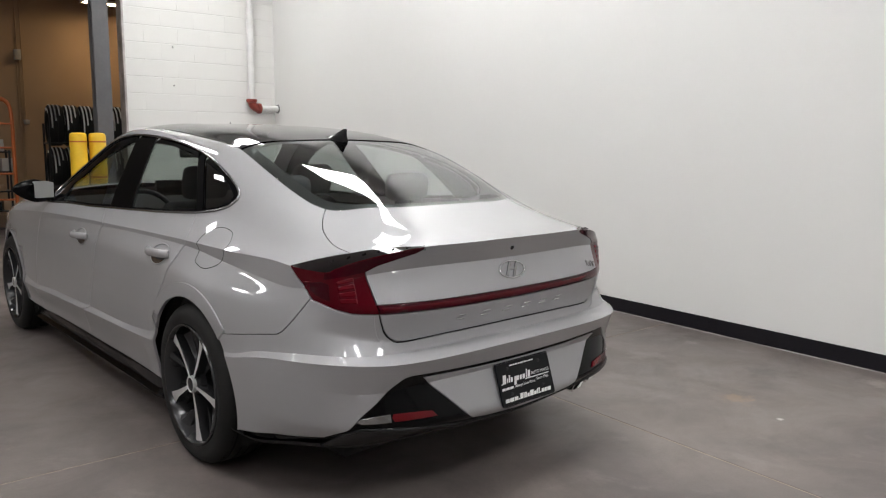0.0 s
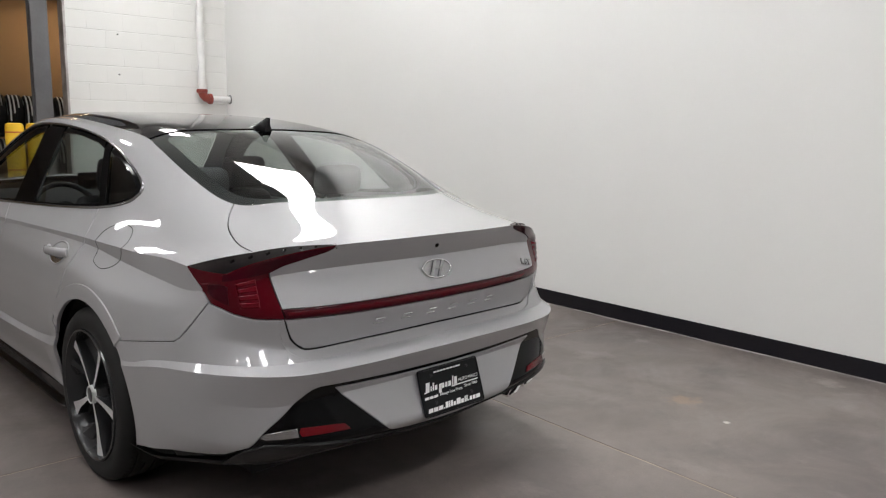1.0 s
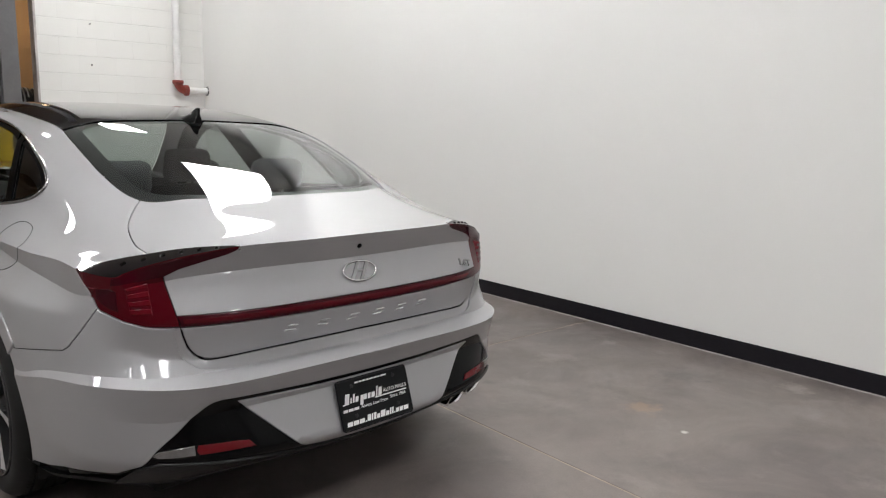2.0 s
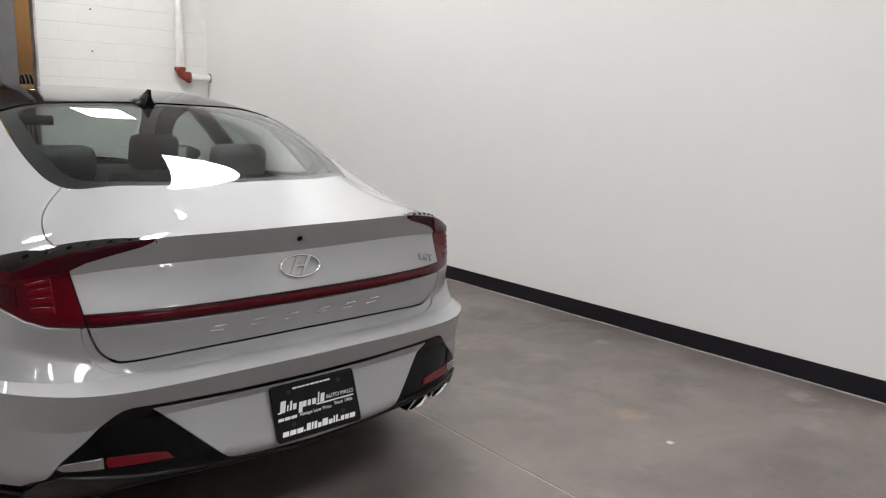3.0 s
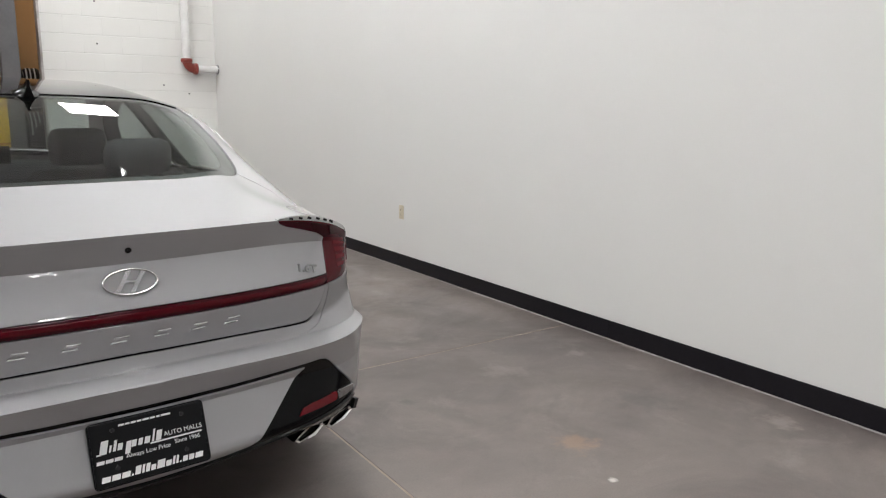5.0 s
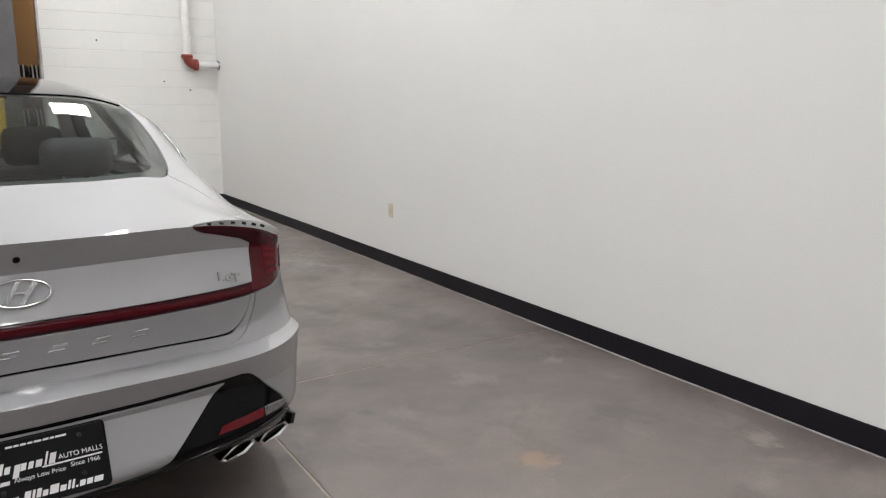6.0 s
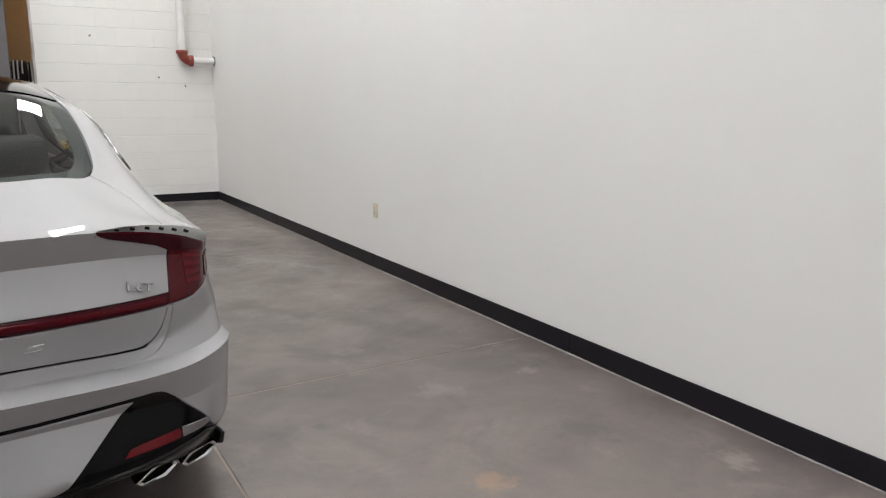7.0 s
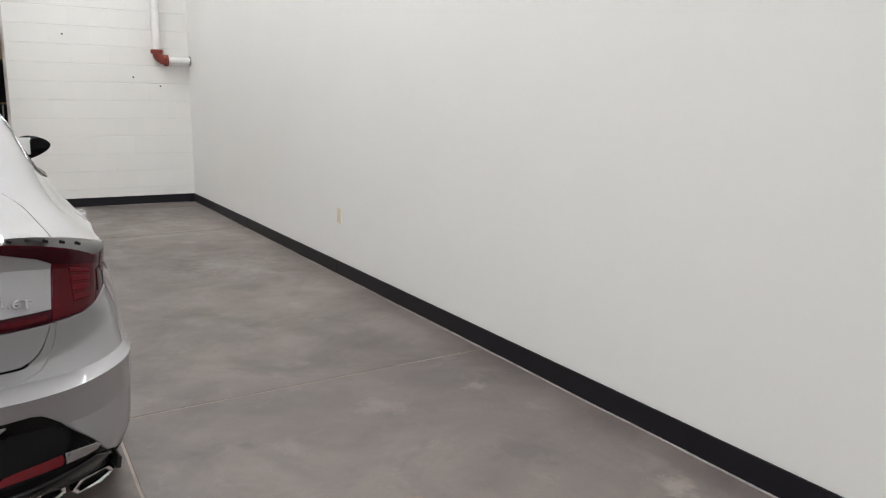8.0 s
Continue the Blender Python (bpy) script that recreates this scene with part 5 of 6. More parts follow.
def build_wheel(parent, m, side):
    """A tyre on a 19 inch alloy rim with five split spokes; its axis is x, the face outward at +x."""
    R, W = .340, .235
    turn = pose(0, 0, 0, 0, 90, 0)
    bm = bmesh.new()
    half = W / 2
    full = [(.248, half - .012), (.262, half - .003), (.29, half), (.315, half - .006), (.330, half - .022), (.338, half - .040),
            (R, .064), (R - .007, .063), (R - .007, .057), (R, .056), (R, .023), (R - .007, .022), (R - .007, .016), (R, .015),
            (R, -.015), (R - .007, -.016), (R - .007, -.022), (R, -.023), (R, -.056), (R - .007, -.057), (R - .007, -.063), (R, -.064),
            (.338, -half + .040), (.330, -half + .022), (.315, -half + .006), (.29, -half), (.262, -half + .003), (.248, -half + .012)]
    add_lathe(bm, full, 96, turn, closed=True)
    wheel = part("wheel", bm, RUBBER, parent, "black low-profile tyre on a machined alloy rim", smooth=0.7)
    # sipes: short raised cross bars on the shoulder
    bm = bmesh.new()
    for i in range(90):
        for s in (1, -1):
            add_box(bm, (-.010, -.0022, -.003), (.010, .0022, .0012), m=pose(0, 0, 0, 4 * i, 0, 0) @ pose(s * .070, 0, R - .0008, 0, s * 4, 0))
    tagged(part("tread_block", bm, RUBBER, wheel, smooth=0), kind="stuff")
    bm = bmesh.new()
    add_lathe(bm, [(.236, half - .030), (.243, half - .005), (.249, half + .002), (.255, half + .001), (.258, half - .008), (.252, half - .016), (.240, half - .034)], 72, turn, closed=True)
    part("rim", bm, [ALLOY_DARK, MACHINED], wheel, smooth=0.6)
    for poly in wheel.children[-1].data.polygons:
        poly.material_index = 1 if .243 < math.hypot(poly.center.y, poly.center.z) < .2535 and poly.center.x > half - .006 else 0
    bm = bmesh.new()
    add_lathe(bm, [(.245, half - .018), (.234, half - .045), (.224, .02), (.226, -.06), (.250, -half + .012), (.246, -half + .012), (.220, -.06), (.218, .02), (.228, half - .05), (.240, half - .018)], 72, turn, closed=True)
    part("rim_barrel", bm, ALLOY_DARK, wheel, smooth=0.6)
    bm = bmesh.new()
    add_lathe(bm, [(.0, .004), (.15, .004), (.162, -.006), (.162, -.022), (.0, -.022)], 48, pose(.0, 0, 0) @ turn)
    part("brake_disc", bm, ALLOY_DARK, wheel)
    bm = bmesh.new()
    add_box(bm, (-.03, -.055, .09), (.045, .055, .168), .012, m=pose(0, 0, 0, 75, 0, 0))
    part("brake_caliper", bm, SATIN_BLACK, wheel)
    # spokes: a bright machined face that widens to the rim, over dark flanks and a lower dark facet
    for i in range(5):
        a = 72 * i + 61

        def at(r, off, x):
            t = math.radians(a)
            return (x, math.cos(t) * r - math.sin(t) * off, math.sin(t) * r + math.cos(t) * off)

        bm = bmesh.new()
        rows = []
        for k in range(8):
            f = k / 7
            r = .026 + .220 * f
            x = half - .014 - .004 * math.sin(math.pi * f)
            lo, hi = -.007 - .005 * f ** 2 - .014 * max(0, f - .75), .007 + .020 * f ** 1.3 + .060 * max(0, f - .72)
            rows.append([bm.verts.new(at(r, o, x + d)) for o, d in ((lo - .004, -.045), (lo, -.002), (lo + .002, 0), (hi, -.004 * f), (hi + .002, -.007), (hi + .006, -.045))])
        for r0, r1 in zip(rows, rows[1:]):
            for j in range(6):
                bm.faces.new((r0[j], r0[(j + 1) % 6], r1[(j + 1) % 6], r1[j]))
        bm.faces.new(rows[0]), bm.faces.new(rows[-1])
        spoke = part("spoke", bm, [MACHINED, ALLOY_DARK], wheel, smooth=0.35)
        for poly in spoke.data.polygons:
            poly.material_index = 0 if poly.normal.x > .80 and poly.center.x > half - .06 else 1
        bm = bmesh.new()
        rows = []
        for k in range(6):
            f = k / 5
            r = .045 + .197 * f
            x = half - .034 - .014 * math.sin(math.pi * f)
            rows.append([bm.verts.new(at(r, o, x + d)) for o, d in ((-.006, -.006), (-.012 - .052 * f ** 1.6, -.022), (-.010 - .050 * f ** 1.6, -.040), (0, -.034), (.012 + .055 * f ** 2.4, -.040), (.014 + .058 * f ** 2.4, -.020), (.006, -.006))])
        for r0, r1 in zip(rows, rows[1:]):
            for j in range(7):
                bm.faces.new((r0[j], r0[(j + 1) % 7], r1[(j + 1) % 7], r1[j]))
        bm.faces.new(rows[0]), bm.faces.new(rows[-1])
        part("spoke_web", bm, ALLOY_DARK, wheel, smooth=0.3)
    for i in range(5):
        t0 = math.radians(72 * i + 61 + 33)
        bm = bmesh.new()
        rows = []
        for k in range(6):
            f = k / 5
            r, w = .125 + .118 * f, .004 + .040 * f ** 1.5
            x = half - .062 + .044 * f ** 1.4
            rows.append([bm.verts.new((x + d, math.cos(t0) * r - math.sin(t0) * (o + .018 * (1 - f)), math.sin(t0) * r + math.cos(t0) * (o + .018 * (1 - f)))) for o, d in ((-w, -.012), (-w * .9, 0), (-w * .25, .006), (w, -.010), (w, -.022))])
        for r0, r1 in zip(rows, rows[1:]):
            for j in range(5):
                bm.faces.new((r0[j], r0[(j + 1) % 5], r1[(j + 1) % 5], r1[j]))
        bm.faces.new(rows[0]), bm.faces.new(rows[-1])
        part("rim_blade", bm, ALLOY_DARK, wheel, smooth=0.25)
    bm = bmesh.new()
    add_lathe(bm, [(.058, half - .055), (.050, half - .030), (.036, half - .020), (.035, half - .006), (.032, half - .004), (.029, half - .007), (.0001, half - .005)], 40, turn)
    cap = part("hub_cap", bm, [MACHINED, ALLOY_DARK], wheel, smooth=0.5)
    for poly in cap.data.polygons:
        r = math.hypot(poly.center.y, poly.center.z)
        poly.material_index = 1 if r < .026 or r > .037 else 0
    for i in range(5):
        bm = bmesh.new()
        t = math.radians(72 * i + 46)
        add_lathe(bm, [(.0085, -.012), (.0085, .006), (.006, .009), (.0001, .009)], 6, pose(half - .028, .044 * math.cos(t), .044 * math.sin(t)) @ turn)
        part("wheel_nut", bm, ALLOY_DARK, wheel, smooth=0.5)
    wheel.matrix_local = m
    return wheel


first = None
for cy in (0, FRONT_Y):
    for side in (-1, 1):
        m = pose(side * .798, cy, .340) @ (pose(0, 0, 0, 12 if cy else 0, 0, 0) @ (pose(0, 0, 0) if side > 0 else pose(0, 0, 0, 0, 0, 180)))
        if first is None:
            first = build_wheel(car, m, side)
        else:
            copy_thing(first, m)

# --- mirrors
for side in (-1, 1):
    bm = bmesh.new()
    bmesh.ops.create_uvsphere(bm, u_segments=24, v_segments=14, radius=1)
    for v in bm.verts:
        x, y, z = v.co
        fat = 1.0 - .28 * max(0, x)
        v.co = Vector((x * .118, (y * .085 if y > 0 else y * .030) * fat, z * .070 * fat + .012 * x))
        if y < -.2:
            v.co.y = max(v.co.y, -.022)
    body = part("door_mirror", bm, GLOSS_BLACK, car, "gloss black door mirror with a bright glass", smooth=0.8)
    body.matrix_local = pose(side * .960, 2.065, 1.045, 0, 0, 0) @ Matrix.Diagonal((side, 1, 1, 1))
    bm = bmesh.new()
    ring = [(-.098, -.042), (-.02, -.046), (.012, -.044), (.022, .012), (.010, .054), (-.06, .056), (-.100, .046)]
    add_prism(bm, ring, -.003, .003, pose(0, -.020, .003, 0, 0, 14) @ pose(0, 0, 0, 90, 0, 0))
    part("mirror_glass", bm, MIRROR, body, smooth=0)
    bm = bmesh.new()
    add_tube(bm, [(-.085, .02, -.045), (-.13, .015, -.075), (-.18, .005, -.095)], [.030, .024, .028], 12)
    part("mirror_foot", bm, GLOSS_BLACK, body, smooth=1.0)

# --- roof antenna fin
bm = bmesh.new()
base_y, base_z = .335, 1.378
prof = []
for k in range(9):
    f = k / 8
    w = .060 * math.sin(math.pi * min(.97, .12 + .80 * f)) + .005
    y = .335 - .165 * f
    zb = 1.376 - (.335 - y) * .20
    h = .072 * (f ** 1.5) * (1 if f < .95 else .85) + .003
    prof.append([(w, y, zb - .008), (w * .92, y, zb + .006), (w * .32, y - .006 * f, zb + .006 + h * .55), (.0035, y - .012 * f, zb + .006 + h), (-.0035, y - .012 * f, zb + .006 + h), (-w * .32, y - .006 * f, zb + .006 + h * .55), (-w * .92, y, zb + .006), (-w, y, zb - .008)])
rows = [[bm.verts.new(p) for p in row] for row in prof]
for r0, r1 in zip(rows, rows[1:]):
    for j in range(7):
        bm.faces.new((r0[j], r0[j + 1], r1[j + 1], r1[j]))
bm.faces.new(rows[0]), bm.faces.new(rows[-1])
part("shark_fin_antenna", bm, GLOSS_BLACK, car, "gloss black shark fin antenna", smooth=0.6)


# --- plate, emblem, badges, camera, reflectors, exhausts
def tail_frame(x, z, lift=0.0):
    """A frame on the tail: x along the car's width, y up the skin, z out of it."""
    uv = lower.find([(abs(x), z)], REAR, (0, 0), (8, 8))
    c, n = lower.at(uv)[0], lower.normal(uv)[0]
    if x < 0:
        c, n = c * (-1, 1, 1), n * (-1, 1, 1)
    n = Vector(n)
    right = Vector((1, 0, 0))
    right = (right - n * right.dot(n)).normalized()
    up = n.cross(right)
    rot = Matrix((right, up, n)).transposed().to_4x4()
    return Matrix.Translation(Vector(c) + n * lift) @ rot


plate = part("licence_plate", (lambda b: (add_prism(b, [(c[0] + .012 * math.cos(t), c[1] + .012 * math.sin(t)) for c, t0 in (((.140, .073), 0), ((-.140, .073), 90), ((-.140, -.073), 180), ((.140, -.073), 270)) for t in [math.radians(t0 + d) for d in (0, 30, 60, 90)]], 0, .004), b)[1])(bmesh.new()), PLATE_BLACK, car, "black dealer plate with white lettering", smooth=0.4)
plate.matrix_local = Matrix.Translation((0, -1.052, .432)) @ pose(0, 0, 0, 90 - 18, 0, 0)


def plate_bar(x0, y0, x1, y1, slope=0.0, name="lettering_bar"):
    bm = bmesh.new()
    k = (y1 - y0) * .28
    add_prism(bm, [(x0, y0), (x1, y0 + slope), (x1 + k, y1 + slope), (x0 + k, y1)], .004, .0046)
    return part(name, bm, WHITE_INK, plate, smooth=0)


def plate_text(body, x, y, size):
    me = text_mesh(body, size, .0003)
    me.materials.append(WHITE_INK)
    ob = new("plate_lettering", me)
    ob.parent = plate
    ob.matrix_local = pose(x, y, .0046)
    return tagged(ob)


# rim of the plate, raised
bm = bmesh.new()
add_tube(bm, [(.1475, .080, .004), (-.1475, .080, .004), (-.1475, -.080, .004), (.1475, -.080, .004), (.1475, .080, .004)], .0022, 6)
part("plate_rim", bm, PLATE_BLACK, plate)
# top line, script word with its underline, small lines and the broad line at the foot
for x0, x1 in ((-.075, -.060), (-.057, -.046), (-.043, -.030), (-.027, -.016), (-.013, .004), (.007, .020), (.023, .032), (.035, .060)):
    plate_bar(x0, .064, x1, .069)
for x0, x1, lo, hi in ((-.130, -.112, .002, .036), (-.106, -.101, .004, .021), (-.096, -.089, .004, .031), (-.085, -.073, .004, .021), (-.068, -.055, -.010, .021), (-.050, -.038, .004, .021), (-.033, -.022, .004, .021), (-.017, -.003, .004, .021), (.003, .008, .004, .036), (.013, .027, .004, .030)):
    plate_bar(x0, lo, x1, hi)
plate_bar(-.137, .001, -.126, .005)
plate_bar(-.002, -.001, .137, .003)
plate_text("AUTO MALLS", .088, .015, .0175)
plate_text("Always Low Price", -.008, -.016, .0160)
plate_text("Since 1966", .096, -.011, .0160)
for x0, x1 in ((-.140, -.121), (-.118, -.099), (-.096, -.076)):
    plate_bar(x0, -.022, x1, -.013)
x = -.134
for w, tall in ((.021, 0), (.021, 0), (.021, 0), (.005, -1), (.014, 1), (.006, 1), (.010, 1), (.012, 0), (.020, 1), (.014, 0), (.006, 1), (.006, 1), (.005, -1), (.013, 0), (.014, 0), (.021, 0)):
    plate_bar(x, -.069, x + w, (-.064, -.055, -.048)[tall + 1])
    x += w + .0036
for x in (-.09, .09):
    bm = bmesh.new()
    add_lathe(bm, [(.006, .003), (.006, .007), (.003, .008), (.0001, .008)], 10)
    screw = part("plate_screw", bm, SATIN_BLACK, plate, smooth=0.5)
    screw.matrix_local = pose(x, .058, 0)
    bm = bmesh.new()
    add_lathe(bm, [(.006, .003), (.006, .007), (.003, .008), (.0001, .008)], 10)
    screw = part("plate_screw", bm, SATIN_BLACK, plate, smooth=0.5)
    screw.matrix_local = pose(x, -.040, 0)

# emblem: a chrome oval with a slanted bar, drawn plainly
bm = bmesh.new()
oval = [(.069 * math.cos(t), .0345 * math.sin(t), .004) for t in np.linspace(0, 2 * math.pi, 57)]
add_tube(bm, oval, .0036, 8, caps=False)
emblem = part("emblem", bm, CHROME, car, "chrome oval emblem", smooth=1.0)
emblem.matrix_local = tail_frame(0, .858, .001)
for stroke in ([(-.042, -.0245), (-.026, -.0290), (-.019, -.012), (-.010, .012), (-.002, .0315), (-.017, .0300), (-.023, .014), (-.032, -.010)],
               [(.042, .0245), (.026, .0290), (.019, .012), (.010, -.012), (.002, -.0315), (.017, -.0300), (.023, -.014), (.032, .010)]):
    bm = bmesh.new()
    add_prism(bm, [(x * .92 + .30 * y, y) for x, y in stroke], .0, .006)
    part("emblem_bar", bm, SHADED_CHROME, emblem, smooth=0)
bm = bmesh.new()
add_prism(bm, [(-.026, -.0070), (-.008, -.0015), (.012, -.0040), (.027, .0070), (.008, .0022), (-.012, .0050)], .0, .0055)
part("emblem_bar", bm, SHADED_CHROME, emblem, smooth=0)

# model lettering below the bar: plain chrome bars
for i, x in enumerate((-.280, -.160, -.042, .068, .172, .270)):
    bm = bmesh.new()
    add_prism(bm, [(-.022, -.0095), (.014, -.0095), (.017, -.0060), (-.019, -.0060)], 0, .004)
    add_prism(bm, [(-.013, .0055), (.021, .0055), (.024, .0090), (-.010, .0090)], 0, .004)
    ob = part("lettering_bar", bm, BADGE, car, smooth=0)
    ob.matrix_local = tail_frame(x, .712, .0005)
me = text_mesh("1.6T", .036, .0022, bold=.0007)
me.materials.append(SHADED_CHROME)
badge = new("engine_badge", me)
badge.parent = car
tagged(badge, "chrome engine badge reading 1.6T")
badge.matrix_local = tail_frame(.535, .820, .0075) @ Matrix(((1.20, .22, 0, 0), (0, .92, 0, 0), (0, 0, 1, 0), (0, 0, 0, 1)))

# tailgate camera eye
bm = bmesh.new()
add_lathe(bm, [(.0085, -.004), (.0085, .003), (.006, .004), (.0001, .002)], 16)
eye = part("camera_eye", bm, GLOSS_BLACK, car, smooth=0.6)
eye.matrix_local = tail_frame(0, .945, .0)

for side in (-1, 1):
    # reflector and clear lamp
    band = [(.448, .388), (.50, .389), (.605, .389), (.612, .402), (.606, .417), (.50, .413), (.465, .408)]
    skin_object("reflector", skin(lower, rear(dense(band, .02, True)), .2, .2, gap=0, edge=.002, lift=.003), REFLECTOR, car, "red bumper reflector", side=side)
    band = [(.614, .388), (.66, .385), (.70, .384), (.715, .392), (.70, .405), (.66, .412), (.615, .417)]
    skin_object("reverse_lamp", skin(lower, rear(dense(band, .02, True)), .2, .2, gap=0, edge=.002, lift=.003), CLEAR_LENS, car, "clear reversing lamp", side=side)
    # twin outlets on one side only
    for rim in () if side < 0 else ([(.501, .236), (.562, .272), (.624, .274), (.624, .252), (.590, .228), (.515, .224)], [(.640, .246), (.664, .270), (.744, .284), (.757, .268), (.722, .244), (.652, .232)]):
        bm = bmesh.new()
        cx, cz = sum(p[0] for p in rim) / 6, sum(p[1] for p in rim) / 6
        rows = []
        for off, d in ((-.0095, .10), (-.0095, .010), (-.0075, .0), (.0, -.002), (.003, .006), (.002, .13)):
            ring = []
            for x, z in rim:
                q = Vector((x - cx, z - cz))
                q *= 1 + off / q.length * 1.4
                ring.append(bm.verts.new((side * (cx + q.x), -.892 + .22 * max(0, x - .5) + d, cz + q.y)))
            rows.append(ring)
        for r0, r1 in zip(rows, rows[1:]):
            for j in range(6):
                bm.faces.new((r0[j], r0[(j + 1) % 6], r1[(j + 1) % 6], r1[j]))
        bm.faces.new(rows[0])
        ob = part("exhaust_tip", bm, [CHROME, DARK], car, "chrome trapezoid exhaust tip", smooth=0.4)
        for poly in ob.data.polygons:
            if len(poly.vertices) == 6 or poly.index < 6:
                poly.material_index = 1
# black end of the valance outside the exhausts
for side in (1,):
    bm = bmesh.new()
    add_prism(bm, [(-.845, .305), (-.62, .285), (-.62, .245), (-.72, .238), (-.825, .262)], .768, .780, Matrix(((0, 0, side, 0), (1, 0, 0, 0), (0, 1, 0, 0), (0, 0, 0, 1))))
    part("valance_end", bm, SATIN_BLACK, car)
# dark box added under the tail to keep light off the floor there
bm = bmesh.new()
add_box(bm, (-.60, -.80, .215), (.60, -.38, .30), .02)
part("silencer_box", bm, DARK, car)
# diffuser fins
for x in (-.17, -.02, .13, .28):
    bm = bmesh.new()
    add_prism(bm, [(-.93, .318), (-.62, .318), (-.62, .245), (-.86, .268), (-.925, .292)], x - .006, x + .006, Matrix(((0, 0, 1, 0), (1, 0, 0, 0), (0, 1, 0, 0), (0, 0, 0, 1))))
    part("diffuser_fin", bm, SATIN_BLACK, car)

# --- cabin
def seat(x, y, w, back_h, parent, recline=22, head=True, depth=.50, name="front_seat"):
    bm = bmesh.new()
    add_box(bm, (-w / 2, 0, .0), (w / 2, depth, .17), .05, pose(x, y, .30, 6, 0, 0))
    s = part(name, bm, SEAT, parent, "black upholstered seat", smooth=0.9)
    bm = bmesh.new()
    add_box(bm, (-w / 2, -.06, 0), (w / 2, .07, back_h), .055, pose(x, y + .04, .42, recline, 0, 0))
    for v in bm.verts:
        f = max(0, (v.co.z - .42) / back_h - .55)
        v.co.x = x + (v.co.x - x) * (1 - .45 * f)
    part("backrest", bm, SEAT, s, smooth=0.9)
    for hx in ((0,) if head else (-w * .29, w * .29)):
        bm = bmesh.new()
        add_box(bm, (-.13, -.05, 0), (.13, .05, .19 if head else .150), .045, pose(x + hx, y + .04, .42, recline, 0, 0) @ pose(0, -.015, back_h + .03, -6, 0, 0))
        h = part("headrest", bm, SEAT, s, smooth=0.9)
        bm = bmesh.new()
        for px in (-.05, .05):
            add_tube(bm, [tuple((pose(x + hx, y + .04, .42, recline, 0, 0) @ Vector((px, 0, back_h + dz)))) for dz in (-.03, .06)], .006, 8)
        part("headrest_post", bm, CHROME, h)
    return s


for x in (-.345, .345):
    seat(x, 1.28, .50, .635, car)
seat(0, .30, 1.26, .625, car, recline=16, head=False, name="rear_bench")
bm = bmesh.new()
add_box(bm, (-.58, -.52, .925), (.58, .12, .945), .01)
part("parcel_shelf", bm, CABIN, car)
bm = bmesh.new()
rows = []
for y, z in ((2.62, .98), (2.35, .985), (2.18, .97), (2.05, .90), (2.02, .70), (2.05, .50)):
    rows.append([bm.verts.new((x, y + .03 * (x / .7) ** 2 * -1, z - .02 * abs(x))) for x in np.linspace(-.76, .76, 13)])
for r0, r1 in zip(rows, rows[1:]):
    for j in range(12):
        bm.faces.new((r0[j], r0[j + 1], r1[j + 1], r1[j]))
bmesh.ops.solidify(bm, geom=bm.faces[:], thickness=.02)
part("dashboard", bm, CABIN, car, smooth=0.8)
bm = bmesh.new()
c = pose(-.37, 1.86, .86, 65, 0, 0)
add_tube(bm, [tuple(c @ Vector((.185 * math.cos(t), .185 * math.sin(t), 0))) for t in np.linspace(0, 2 * math.pi, 41)], .016, 10, caps=False)
wheel_ring = part("steering_wheel", bm, CABIN, car, smooth=1.0)
bm = bmesh.new()
add_lathe(bm, [(.075, -.03), (.075, .0), (.05, .018), (.0001, .02)], 24, c)
for t in (0, 180, 270):
    add_box(bm, (.05, -.016, -.006), (.185, .016, .006), .004, c @ pose(0, 0, 0, 0, 0, t))
part("steering_hub", bm, DARK_CHROME, wheel_ring, smooth=0.5)
bm = bmesh.new()
add_box(bm, (-.24, 2.02, .985), (.20, 2.04, 1.09), .006, pose(0, 0, 0))
part("display_screen", bm, GLOSS_BLACK, car)
bm = bmesh.new()
add_box(bm, (-.11, -.012, -.03), (.11, .012, .03), .010, pose(0, 1.93, 1.27, -10, 0, 0))
part("rear_view_mirror", bm, GLOSS_BLACK, car)
bm = bmesh.new()
add_box(bm, (-.80, -.3, .28), (.80, 2.4, .31), .01)
add_box(bm, (-.10, .9, .30), (.10, 2.0, .62), .03)
part("cabin_floor", bm, CABIN, car)
for side in (-1, 1):
    bm = bmesh.new()
    add_box(bm, (side * .80 - .02, .15, .32), (side * .80 + .02, 2.1, .93), .02)
    part("door_lining", bm, CABIN, car)

# ---- things in the room and the workshop ----
# wall outlet
outlet = thing("wall_outlet", pose(WALL_X, 5.62, .470, 0, 0, -90), "ivory duplex outlet on the white wall", "outlet")
bm = bmesh.new()
add_box(bm, (-.036, -.006, -.058), (.036, .0, .058), .0025)
part("cover_plate", bm, IVORY, outlet, smooth=0.5)
for dz in (-.020, .020):
    bm = bmesh.new()
    add_prism(bm, [(.0165 * math.cos(t) , max(-.0135, min(.0135, .0175 * math.sin(t)))) for t in np.linspace(0, 2 * math.pi, 25)[:-1]], 0, .0022, pose(0, -.006, dz, 90, 0, 0))
    socket = part("socket", bm, IVORY, outlet, smooth=0.5)
    for x in (-.006, .006):
        bm = bmesh.new()
        add_box(bm, (x - .0012, -.0088, dz - .001), (x + .0012, -.0080, dz + .008))
        part("slot", bm, DARK, socket, smooth=0)
    bm = bmesh.new()
    add_lathe(bm, [(.0024, .0), (.0024, .0006), (.0001, .0006)], 10, pose(0, -.0082, dz - .0075, 90, 0, 0))
    part("slot", bm, DARK, socket, smooth=0)
bm = bmesh.new()
